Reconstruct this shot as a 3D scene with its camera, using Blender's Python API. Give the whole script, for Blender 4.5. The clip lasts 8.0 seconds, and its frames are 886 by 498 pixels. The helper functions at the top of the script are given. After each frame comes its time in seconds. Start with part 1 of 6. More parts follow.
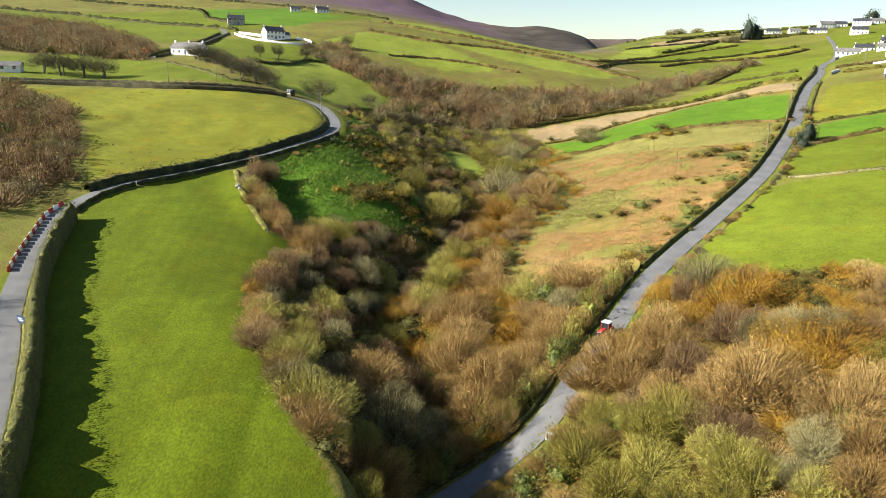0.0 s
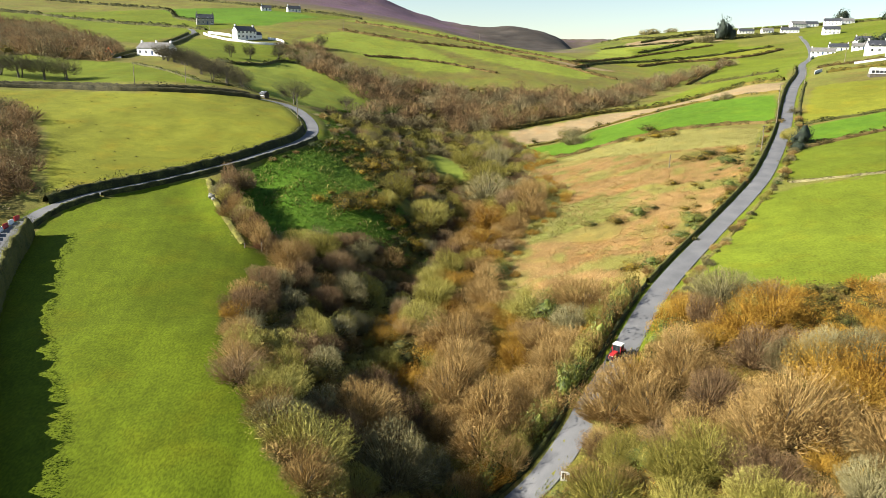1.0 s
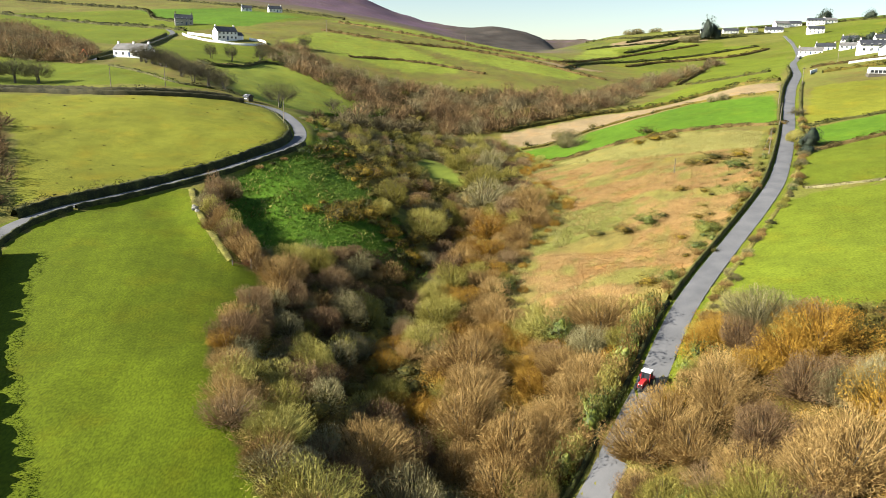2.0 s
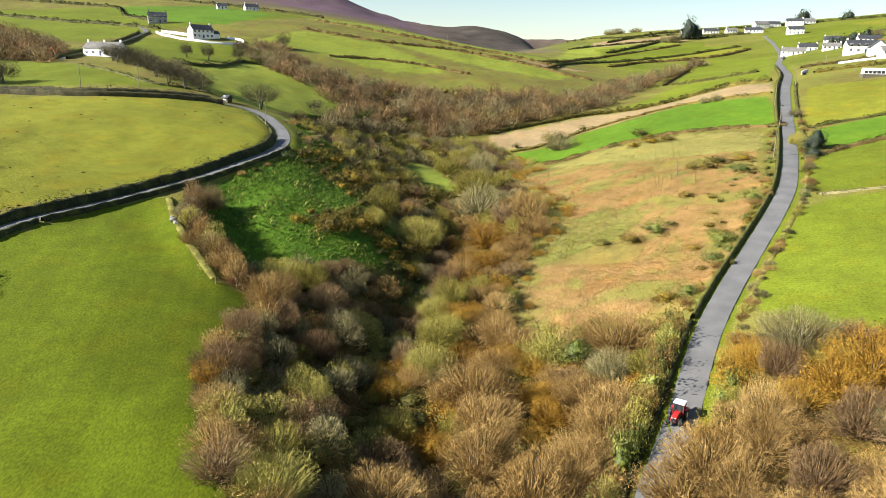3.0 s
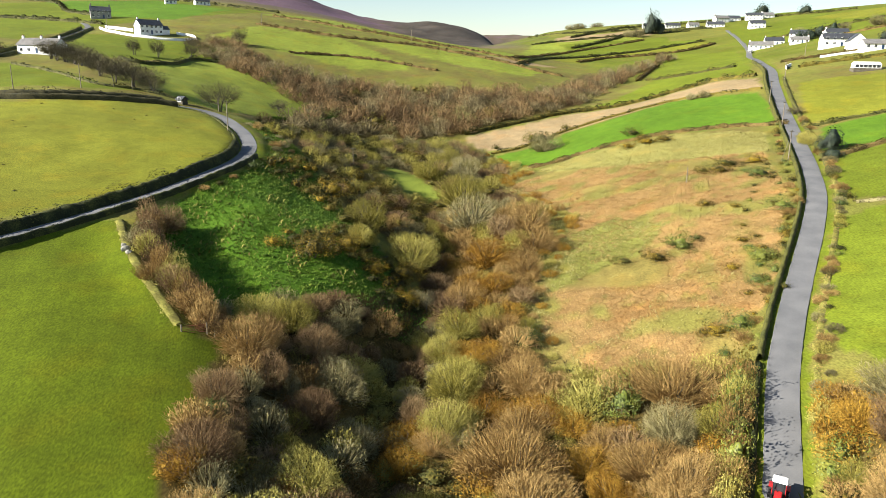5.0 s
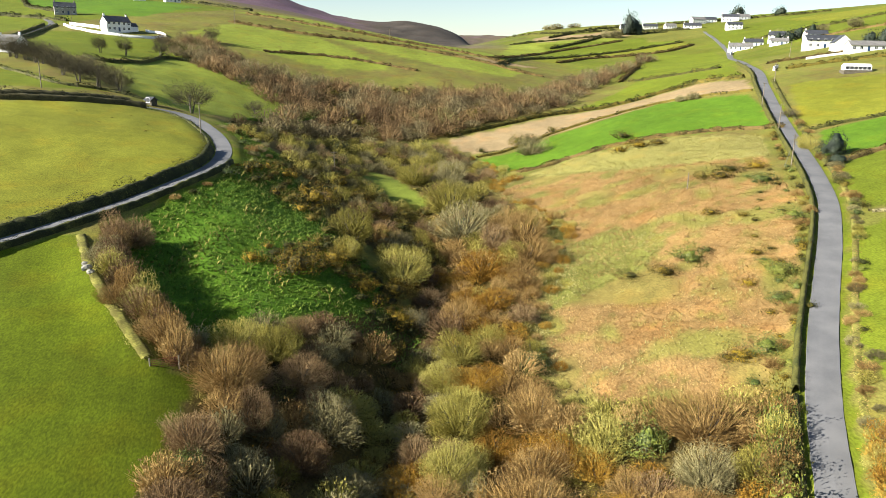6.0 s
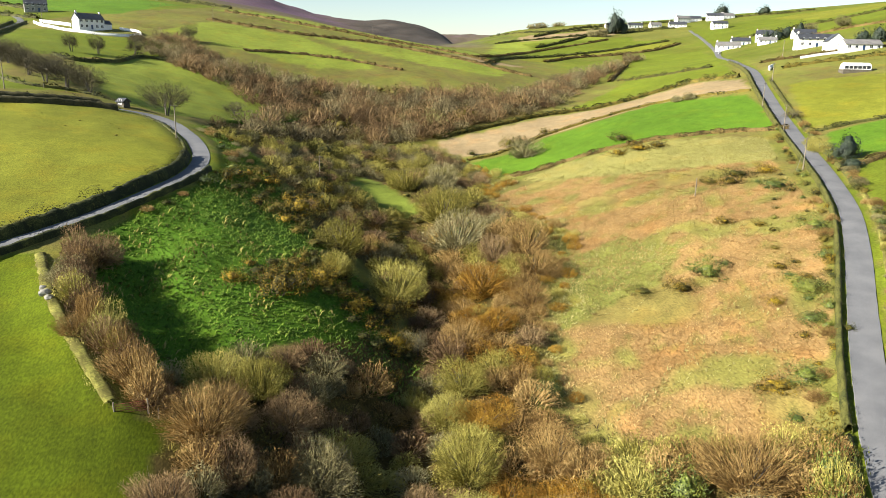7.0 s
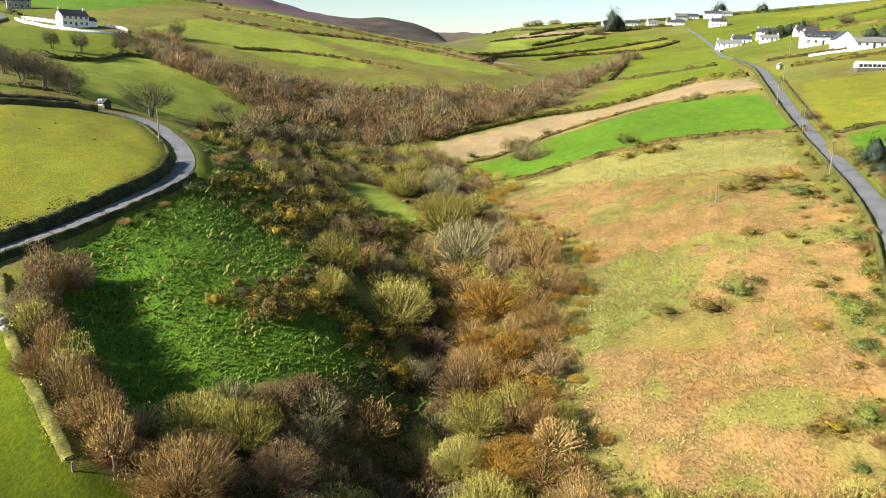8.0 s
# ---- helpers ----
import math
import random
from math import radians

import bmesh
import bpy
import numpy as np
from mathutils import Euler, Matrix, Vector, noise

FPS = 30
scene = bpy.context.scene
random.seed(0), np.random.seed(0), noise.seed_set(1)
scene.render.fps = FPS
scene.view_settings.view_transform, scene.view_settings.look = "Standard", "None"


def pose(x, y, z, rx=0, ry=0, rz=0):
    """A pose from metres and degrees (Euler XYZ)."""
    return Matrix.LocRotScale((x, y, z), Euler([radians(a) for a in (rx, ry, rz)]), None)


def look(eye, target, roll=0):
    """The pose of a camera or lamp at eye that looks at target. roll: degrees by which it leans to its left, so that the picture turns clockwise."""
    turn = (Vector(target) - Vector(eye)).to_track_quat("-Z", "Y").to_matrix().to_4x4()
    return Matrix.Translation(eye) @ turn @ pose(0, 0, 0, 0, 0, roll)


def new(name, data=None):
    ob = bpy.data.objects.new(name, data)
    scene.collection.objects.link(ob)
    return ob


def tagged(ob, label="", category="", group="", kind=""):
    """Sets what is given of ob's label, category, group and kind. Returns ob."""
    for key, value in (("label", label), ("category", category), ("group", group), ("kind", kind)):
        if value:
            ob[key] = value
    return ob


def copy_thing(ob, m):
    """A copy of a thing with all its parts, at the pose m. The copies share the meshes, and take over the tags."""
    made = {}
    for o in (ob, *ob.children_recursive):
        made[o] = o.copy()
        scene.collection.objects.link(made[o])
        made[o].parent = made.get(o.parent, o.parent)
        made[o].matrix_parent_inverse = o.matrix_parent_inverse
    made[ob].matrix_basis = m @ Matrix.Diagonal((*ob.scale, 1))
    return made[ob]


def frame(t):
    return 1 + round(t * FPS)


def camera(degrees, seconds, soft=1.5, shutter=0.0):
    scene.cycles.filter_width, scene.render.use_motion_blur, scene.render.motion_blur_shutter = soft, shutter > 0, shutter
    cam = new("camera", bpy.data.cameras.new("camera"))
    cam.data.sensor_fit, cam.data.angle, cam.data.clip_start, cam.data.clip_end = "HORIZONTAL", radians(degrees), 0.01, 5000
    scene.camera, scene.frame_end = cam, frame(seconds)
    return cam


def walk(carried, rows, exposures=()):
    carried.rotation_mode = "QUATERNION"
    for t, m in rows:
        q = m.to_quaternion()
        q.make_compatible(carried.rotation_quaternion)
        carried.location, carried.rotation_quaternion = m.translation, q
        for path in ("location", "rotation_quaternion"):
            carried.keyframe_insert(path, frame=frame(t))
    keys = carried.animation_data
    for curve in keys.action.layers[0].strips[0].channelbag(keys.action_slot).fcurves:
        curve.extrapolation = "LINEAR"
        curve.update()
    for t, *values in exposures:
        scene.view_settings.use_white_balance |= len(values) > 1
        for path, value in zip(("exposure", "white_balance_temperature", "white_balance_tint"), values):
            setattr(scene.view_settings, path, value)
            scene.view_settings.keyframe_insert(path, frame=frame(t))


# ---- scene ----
cam = camera(63.5, 8.0, soft=0.55)
PATH = [
    (0, (0.885, -0.09, 49.859), (0.872, 1.847, 49.361), 1.4),
    (0.5, (-1.001, 5.109, 49.892), (-0.965, 7.046, 49.395), 1.4),
    (1, (-2.881, 10.296, 49.947), (-2.819, 12.233, 49.451), 1.3),
    (1.5, (-4.785, 15.497, 49.993), (-4.701, 17.433, 49.498), 1.3),
    (1.7, (-5.547, 17.605, 49.998), (-5.452, 19.541, 49.505), 1.3),
    (2.8, (-9.706, 29.338, 50.028), (-9.545, 31.269, 49.534), 0.9),
    (3, (-10.442, 31.465, 50.028), (-10.267, 33.396, 49.535), 1.2),
    (3.5, (-12.22, 36.755, 49.996), (-12.016, 38.683, 49.502), 1.1),
    (4, (-13.904, 42.102, 49.974), (-13.676, 44.026, 49.48), 1.2),
    (4.5, (-15.442, 47.533, 49.958), (-15.181, 49.453, 49.463), 1.2),
    (4.7, (-15.944, 49.728, 49.953), (-15.67, 51.646, 49.455), 1.0),
    (6, (-18.464, 64.135, 49.814), (-18.1, 66.038, 49.315), 1.1),
    (6.5, (-18.95, 69.73, 49.805), (-18.555, 71.626, 49.306), 1.1),
    (7, (-19.076, 75.419, 49.785), (-18.664, 77.311, 49.285), 1.1),
    (7.5, (-18.963, 81.18, 49.774), (-18.539, 83.069, 49.271), 1.1),
    (8, (-18.745, 86.961, 49.755), (-18.315, 88.848, 49.251), 1.1),
]
walk(cam, [(t, look(eye, target, roll)) for t, eye, target, roll in PATH])

# ---- light: low sun from the left of the valley, clear pale sky ----
SUN_UP, SUN_FROM = 27.0, (-1.0, -0.12)
world = bpy.data.worlds.new("world")
scene.world = world
world.use_nodes = True
wn, wl = world.node_tree.nodes, world.node_tree.links
sky = wn.new("ShaderNodeTexSky")
sky.sky_type, sky.sun_disc = "NISHITA", False
sky.sun_elevation = radians(SUN_UP)
sky.sun_rotation = math.atan2(SUN_FROM[0], SUN_FROM[1])
sky.altitude, sky.air_density, sky.dust_density, sky.ozone_density = 100.0, 1.0, 0.15, 1.3
wn["Background"].inputs["Strength"].default_value = 0.05
haze = wn.new("ShaderNodeHueSaturation")      # thin autumn haze pales the blue
haze.inputs["Saturation"].default_value = 0.95
wl.new(sky.outputs["Color"], haze.inputs["Color"])
wl.new(haze.outputs["Color"], wn["Background"].inputs["Color"])
sun_data = bpy.data.lights.new("sun", "SUN")
sun_data.energy, sun_data.angle, sun_data.color = 5.0, radians(0.53), (1.0, 0.94, 0.82)
sun = new("sun", sun_data)
flat = math.hypot(*SUN_FROM)
sun.matrix_world = look((SUN_FROM[0] / flat * math.cos(radians(SUN_UP)) * 300, SUN_FROM[1] / flat * math.cos(radians(SUN_UP)) * 300, math.sin(radians(SUN_UP)) * 300), (0, 0, 0))
scene.view_settings.exposure = 1.65

# ---- materials ----
def material(name, colours, rough=0.9, scale=(0.6, 9.0), spread=0.35, bump=0.3, attribute="", per_object=0.0, per_island=0.0, metal=0.0, thin=0.0):
    """Two noises, coarse and fine, mix the colours; objects and blades differ a little from one another."""
    mat = bpy.data.materials.new(name)
    mat.use_nodes = True
    n, l = mat.node_tree.nodes, mat.node_tree.links
    bsdf = n["Principled BSDF"]
    bsdf.inputs["Roughness"].default_value = rough
    bsdf.inputs["Metallic"].default_value = metal
    bsdf.inputs["Specular IOR Level"].default_value = 0.25 if rough > 0.7 else 0.5
    geo = n.new("ShaderNodeNewGeometry")
    big, small = n.new("ShaderNodeTexNoise"), n.new("ShaderNodeTexNoise")
    for tex, sc in ((big, scale[0]), (small, scale[1])):
        tex.inputs["Scale"].default_value = sc
        tex.inputs["Detail"].default_value = 4.0
        l.new(geo.outputs["Position"], tex.inputs["Vector"])
    ramp = n.new("ShaderNodeValToRGB")
    while len(ramp.color_ramp.elements) < len(colours):
        ramp.color_ramp.elements.new(0.5)
    for i, c in enumerate(colours):
        ramp.color_ramp.elements[i].position = 0.32 + 0.36 * i / max(1, len(colours) - 1)
        ramp.color_ramp.elements[i].color = (*c, 1)
    value = big.outputs["Fac"]

    def add(a, socket, amount):
        m = n.new("ShaderNodeMath")
        m.operation = "MULTIPLY_ADD"
        l.new(socket, m.inputs[0])
        m.inputs[1].default_value = amount
        off = n.new("ShaderNodeMath")
        off.operation = "ADD"
        off.inputs[1].default_value = -amount / 2
        l.new(a, off.inputs[0])
        l.new(off.outputs[0], m.inputs[2])
        return m.outputs[0]

    value = add(value, small.outputs["Fac"], 0.35)
    if per_object:
        info = n.new("ShaderNodeObjectInfo")
        value = add(value, info.outputs["Random"], per_object)
    if per_island:
        value = add(value, geo.outputs["Random Per Island"], per_island)
    if attribute == "tone":
        tone = n.new("ShaderNodeAttribute")
        tone.attribute_name = "tone"
        value = add(value, tone.outputs["Fac"], 0.42)
    l.new(value, ramp.inputs["Fac"])
    colour = ramp.outputs["Color"]
    bright = n.new("ShaderNodeMix")
    bright.data_type, bright.blend_type = "RGBA", "MULTIPLY"
    bright.inputs["Factor"].default_value = 1.0
    span = n.new("ShaderNodeMapRange")
    span.inputs["From Min"].default_value, span.inputs["From Max"].default_value = 0.3, 0.7
    span.inputs["To Min"].default_value, span.inputs["To Max"].default_value = 1 - spread, 1 + spread
    l.new(small.outputs["Fac"], span.inputs["Value"])
    l.new(colour, bright.inputs["A"])
    l.new(span.outputs["Result"], bright.inputs["B"])
    l.new(bright.outputs["Result"], bsdf.inputs["Base Color"])
    if thin:      # light comes through leaves and between fine twigs
        glow, both = n.new("ShaderNodeBsdfTranslucent"), n.new("ShaderNodeMixShader")
        both.inputs["Fac"].default_value = thin
        l.new(bright.outputs["Result"], glow.inputs["Color"])
        l.new(bsdf.outputs["BSDF"], both.inputs[1])
        l.new(glow.outputs["BSDF"], both.inputs[2])
        l.new(both.outputs["Shader"], n["Material Output"].inputs["Surface"])
    if bump:
        b = n.new("ShaderNodeBump")
        b.inputs["Strength"].default_value, b.inputs["Distance"].default_value = bump, 0.5 / scale[1]
        l.new(small.outputs["Fac"], b.inputs["Height"])
        l.new(b.outputs["Normal"], bsdf.inputs["Normal"])
    return mat


def ground_material():
    """Land cover comes from the sheet's colour layer; tufts, mowing lines and wear lie over it."""
    mat = bpy.data.materials.new("ground")
    mat.use_nodes = True
    n, l = mat.node_tree.nodes, mat.node_tree.links
    bsdf = n["Principled BSDF"]
    bsdf.inputs["Roughness"].default_value = 0.95
    bsdf.inputs["Specular IOR Level"].default_value = 0.1
    cover = n.new("ShaderNodeAttribute")
    cover.attribute_name = "cover"
    geo = n.new("ShaderNodeNewGeometry")
    colour = cover.outputs["Color"]
    for sc, detail, lo, hi in ((0.035, 4, 0.84, 1.16), (0.3, 5, 0.88, 1.12), (4.5, 8, 0.66, 1.34)):
        tex = n.new("ShaderNodeTexNoise")
        tex.inputs["Scale"].default_value, tex.inputs["Detail"].default_value = sc, detail
        drawn = n.new("ShaderNodeMapping")
        drawn.inputs["Scale"].default_value = (1.0, 0.4 if sc > 1 else 1.0, 1.0)
        l.new(geo.outputs["Position"], drawn.inputs["Vector"])
        l.new(drawn.outputs["Vector"], tex.inputs["Vector"])
        span = n.new("ShaderNodeMapRange")
        span.inputs["From Min"].default_value, span.inputs["From Max"].default_value = 0.3, 0.7
        span.inputs["To Min"].default_value, span.inputs["To Max"].default_value = lo, hi
        l.new(tex.outputs["Fac"], span.inputs["Value"])
        mix = n.new("ShaderNodeMix")
        mix.data_type, mix.blend_type = "RGBA", "MULTIPLY"
        mix.inputs["Factor"].default_value = 1.0
        l.new(colour, mix.inputs["A"])
        l.new(span.outputs["Result"], mix.inputs["B"])
        colour = mix.outputs["Result"]
    # straw-coloured dry grass here and there
    dry = n.new("ShaderNodeTexNoise")
    dry.inputs["Scale"].default_value, dry.inputs["Detail"].default_value = 0.12, 7
    l.new(geo.outputs["Position"], dry.inputs["Vector"])
    span = n.new("ShaderNodeMapRange")
    span.inputs["From Min"].default_value, span.inputs["From Max"].default_value = 0.52, 0.72
    span.inputs["To Min"].default_value, span.inputs["To Max"].default_value = 0.0, 0.45
    l.new(dry.outputs["Fac"], span.inputs["Value"])
    warm = n.new("ShaderNodeMix")
    warm.data_type, warm.blend_type = "RGBA", "MULTIPLY"
    l.new(span.outputs["Result"], warm.inputs["Factor"])
    l.new(colour, warm.inputs["A"])
    warm.inputs["B"].default_value = (1.35, 1.0, 0.7, 1)
    l.new(warm.outputs["Result"], bsdf.inputs["Base Color"])
    b = n.new("ShaderNodeBump")
    b.inputs["Strength"].default_value, b.inputs["Distance"].default_value = 0.35, 0.07
    l.new(tex.outputs["Fac"], b.inputs["Height"])
    l.new(b.outputs["Normal"], bsdf.inputs["Normal"])
    return mat


GROUND = ground_material()
ASPHALT = material("asphalt", [(0.108, 0.110, 0.116), (0.150, 0.150, 0.154)], 0.85, (0.25, 14), 0.12, 0.15)
BARE_BROWN = material("bare brown twigs", [(0.165, 0.102, 0.032), (0.275, 0.176, 0.058), (0.370, 0.252, 0.096)], 0.9, (0.35, 3.0), 0.25, 0, "tone", 0.42, 0.28, thin=0.14)
BARE_RED = material("reddish bare twigs", [(0.110, 0.068, 0.032), (0.185, 0.118, 0.055), (0.255, 0.175, 0.085)], 0.9, (0.35, 3.0), 0.25, 0, "tone", 0.42, 0.28, thin=0.14)
BARE_GREY = material("grey bare twigs", [(0.110, 0.095, 0.042), (0.195, 0.170, 0.076), (0.295, 0.262, 0.128)], 0.9, (0.35, 3.0), 0.25, 0, "tone", 0.42, 0.28, thin=0.14)
WILLOW = material("yellowish willow twigs", [(0.150, 0.130, 0.022), (0.255, 0.226, 0.044), (0.350, 0.315, 0.084)], 0.9, (0.35, 3.0), 0.25, 0, "tone", 0.42, 0.28, thin=0.14)
# Darker copies of the bare twigs; the far woods' shade is in the colour.
FAR_GREY = material("grey-brown woodland twigs", [(0.090, 0.072, 0.036), (0.165, 0.132, 0.064), (0.235, 0.196, 0.102)], 0.9, (0.25, 2.0), 0.25, 0, "tone", 0, 0.35, thin=0.2)
FAR_RED = material("reddish brown woodland twigs", [(0.100, 0.064, 0.030), (0.180, 0.116, 0.052), (0.255, 0.172, 0.082)], 0.9, (0.25, 2.0), 0.25, 0, "tone", 0, 0.35, thin=0.2)
FAR_WILLOW = material("olive woodland twigs", [(0.085, 0.076, 0.026), (0.150, 0.136, 0.046), (0.215, 0.198, 0.076)], 0.9, (0.25, 2.0), 0.25, 0, "tone", 0, 0.35, thin=0.2)
# Hedge twigs darkened: shade on the upper lane's banks is in this colour.
SHADED_HEDGE = material("shade-dark hedge twigs", [(0.014, 0.014, 0.007), (0.028, 0.028, 0.011), (0.056, 0.050, 0.020)], 0.9, (0.4, 3.0), 0.3, 0, "tone", 0, 0.3)
TREE_TWIGS = material("dark bare tree twigs", [(0.040, 0.034, 0.018), (0.072, 0.062, 0.030), (0.115, 0.098, 0.050)], 0.9, (0.35, 3.0), 0.25, 0, "tone", 0.3, 0.1)
# Darkened litter: shade in the gaps between shrubs is put into its colour.
SHADED_LITTER = material("shade-dark leaf litter and dead stalks", [(0.028, 0.021, 0.009), (0.062, 0.044, 0.014), (0.120, 0.080, 0.022)], 0.95, (0.5, 3.0), 0.25, 0, "", 0, 0.6)
RUST = material("rusty bracken", [(0.160, 0.082, 0.009), (0.270, 0.145, 0.015), (0.345, 0.208, 0.030)], 0.9, (0.5, 3.0), 0.25, 0, "tone", 0.42, 0.28, thin=0.14)
IVY = material("fresh green leaves", [(0.046, 0.066, 0.008), (0.100, 0.130, 0.014), (0.180, 0.195, 0.026)], 0.6, (0.6, 4.0), 0.25, 0, "tone", 0.3, 0.4, thin=0.14)
GORSE = material("dark gorse leaves", [(0.030, 0.034, 0.006), (0.076, 0.070, 0.012), (0.150, 0.115, 0.018)], 0.8, (0.6, 4.0), 0.25, 0, "tone", 0.25, 0.18, thin=0.14)
GORSE_BLOOM = material("gorse in bloom", [(0.034, 0.032, 0.006), (0.100, 0.072, 0.010), (0.280, 0.190, 0.014)], 0.8, (0.9, 5.0), 0.25, 0, "tone", 0.3, 0.7, thin=0.14)
# Lighter copy of the hedge leaves; sun on this hedge put into the colour.
HEDGE_SUNLIT = material("sunlit hedge leaves and ivy", [(0.026, 0.032, 0.006), (0.060, 0.068, 0.010), (0.125, 0.124, 0.020)], 0.85, (0.5, 4.0), 0.3, 0, "tone", 0, 0.3, thin=0.14)
BRAMBLE = material("brambles and bracken on banks", [(0.058, 0.044, 0.014), (0.110, 0.078, 0.024), (0.175, 0.122, 0.040)], 0.9, (0.3, 3.0), 0.25, 0, "tone", 0, 0.3, thin=0.14)
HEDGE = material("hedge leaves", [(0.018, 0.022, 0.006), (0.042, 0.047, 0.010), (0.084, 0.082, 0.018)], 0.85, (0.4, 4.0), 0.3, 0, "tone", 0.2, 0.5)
CONIFER = material("dark conifer needles", [(0.007, 0.015, 0.007), (0.015, 0.028, 0.012), (0.031, 0.043, 0.019)], 0.7, (0.6, 4.0), 0.25, 0, "tone", 0.2, 0.4)
FRONDS = material("dead bracken fronds", [(0.210, 0.118, 0.040), (0.330, 0.204, 0.072), (0.410, 0.290, 0.120)], 0.95, (0.07, 3.0), 0.2, 0, "", 0, 0.45, thin=0.14)
STRAW = material("bleached rough grass", [(0.178, 0.156, 0.043), (0.271, 0.243, 0.078), (0.328, 0.299, 0.121)], 0.95, (0.12, 3.0), 0.2, 0, "", 0, 0.5, thin=0.14)
GREEN_TUFT = material("green grass tufts", [(0.044, 0.088, 0.007), (0.084, 0.150, 0.011), (0.135, 0.195, 0.022)], 0.9, (0.2, 3.0), 0.2, 0, "", 0, 0.5, thin=0.14)
BARK = material("grey bark", [(0.062, 0.053, 0.037), (0.124, 0.112, 0.087)], 0.9, (2, 12), 0.3, 0.3)
BANK = material("dry grassy bank", [(0.093, 0.085, 0.017), (0.171, 0.164, 0.032), (0.243, 0.221, 0.057)], 0.95, (0.4, 4.0), 0.25, 0.3, "tone", 0, 0.5)
STONE = material("field stone", [(0.043, 0.041, 0.031), (0.081, 0.074, 0.056), (0.124, 0.115, 0.087)], 0.9, (0.8, 5), 0.35, 0.6, "", 0.4)
RENDER_WHITE = material("white rendered wall", [(0.66, 0.66, 0.64), (0.74, 0.74, 0.72)], 0.8, (0.4, 6), 0.05, 0.1)
STUCCO_GREY = material("grey rendered wall", [(0.243, 0.236, 0.221), (0.321, 0.307, 0.285)], 0.85, (0.4, 6), 0.1, 0.1)
SLATE = material("dark slate roof", [(0.028, 0.031, 0.037), (0.053, 0.056, 0.065)], 0.6, (0.5, 6), 0.2, 0.2)
OLD_SLATE = material("weathered grey roof", [(0.114, 0.110, 0.107), (0.178, 0.171, 0.164)], 0.8, (0.5, 6), 0.2, 0.2)
GLASS = material("window glass", [(0.02, 0.025, 0.03), (0.03, 0.035, 0.04)], 0.08, (1, 3), 0.05, 0)
PAINT_WHITE = material("white paint", [(0.78, 0.78, 0.78), (0.82, 0.82, 0.82)], 0.5, (1, 8), 0.04, 0)
PAINT_RED = material("red plastic", [(0.356, 0.013, 0.014), (0.428, 0.022, 0.022)], 0.45, (1, 8), 0.08, 0)
PAINT_BLUE = material("blue sign paint", [(0.012, 0.037, 0.099), (0.019, 0.050, 0.124)], 0.45, (1, 8), 0.08, 0)
BLACK = material("black rubber", [(0.012, 0.012, 0.012), (0.025, 0.025, 0.025)], 0.8, (2, 9), 0.2, 0.1)
STEEL = material("grey painted steel", [(0.124, 0.124, 0.124), (0.186, 0.186, 0.186)], 0.45, (2, 9), 0.1, 0, metal=0.6)
WOOD = material("weathered wooden pole", [(0.143, 0.117, 0.085), (0.228, 0.200, 0.156)], 0.85, (1, 9), 0.2, 0.2)
RUSTY_RED = material("red oxide gate paint", [(0.156, 0.032, 0.022), (0.214, 0.049, 0.029)], 0.7, (1, 9), 0.2, 0)

# ---- ground: heights across the valley, row by row up the valley; u = x / (y + 60) ----
FAN = [-0.66, -0.42, -0.26, -0.13, 0.0, 0.13, 0.26, 0.42, 0.66]
SECTIONS = [
    (20, [2.0, 3.0, 4.5, 2.6, -8.5, -6.5, -2.0, 3.0, 8.0]),
    (70, [8.5, 9.2, 9.4, 6.4, -7.4, -4.0, 4.0, 11.2, 16.4]),
    (110, [16.4, 12.0, 11.6, 8.8, -0.5, 4.8, 14.6, 19.5, 24.9]),
    (150, [24.7, 16.7, 16.2, 11.2, 4.1, 7.6, 16.2, 23.4, 30.9]),
    (195, [30.5, 26.1, 22.4, 19.7, 9.0, 11.4, 20.8, 29.1, 39.2]),
    (250, [38.3, 35.2, 34.2, 29.5, 14.8, 15.0, 25.2, 34.2, 50.0]),
    (320, [48.0, 44.1, 44.6, 33.7, 17.2, 16.6, 31.0, 45.1, 61.2]),
    (410, [59.2, 55.1, 54.2, 45.7, 33.5, 31.9, 32.8, 51.4, 70.7]),
    (560, [79.3, 73.2, 74.8, 74.3, 66.3, 57.6, 47.6, 56.2, 89.6]),
    (850, [121.7, 119.6, 115.8, 108.0, 92.0, 66.0, 84.0, 97.0, 122.0]),
]


def spline(knots, values, at):
    """Smooth curve through values (last axis) at rising knots, straight beyond the ends."""
    k, v = np.asarray(knots, float), np.asarray(values, float)
    slope = np.diff(v, axis=-1) / np.diff(k)
    w = np.diff(k)
    m = np.empty_like(v)
    m[..., 1:-1] = (slope[..., :-1] * w[1:] + slope[..., 1:] * w[:-1]) / (w[1:] + w[:-1])
    m[..., 0], m[..., -1] = slope[..., 0], slope[..., -1]
    i = np.clip(np.searchsorted(k, at) - 1, 0, len(k) - 2)
    h = k[i + 1] - k[i]
    s = (at - k[i]) / h
    rows = np.arange(len(at)) if v.ndim == 2 else None
    take = (lambda a, j: a[rows, j]) if v.ndim == 2 else (lambda a, j: a[j])
    a, b, ma, mb = take(v, i), take(v, i + 1), take(m, i) * h, take(m, i + 1) * h
    inside = a * (2 * s ** 3 - 3 * s ** 2 + 1) + ma * (s ** 3 - 2 * s ** 2 + s) + b * (3 * s ** 2 - 2 * s ** 3) + mb * (s ** 3 - s ** 2)
    return np.where(s < 0, a + ma * s, np.where(s > 1, b + mb * (s - 1), inside))


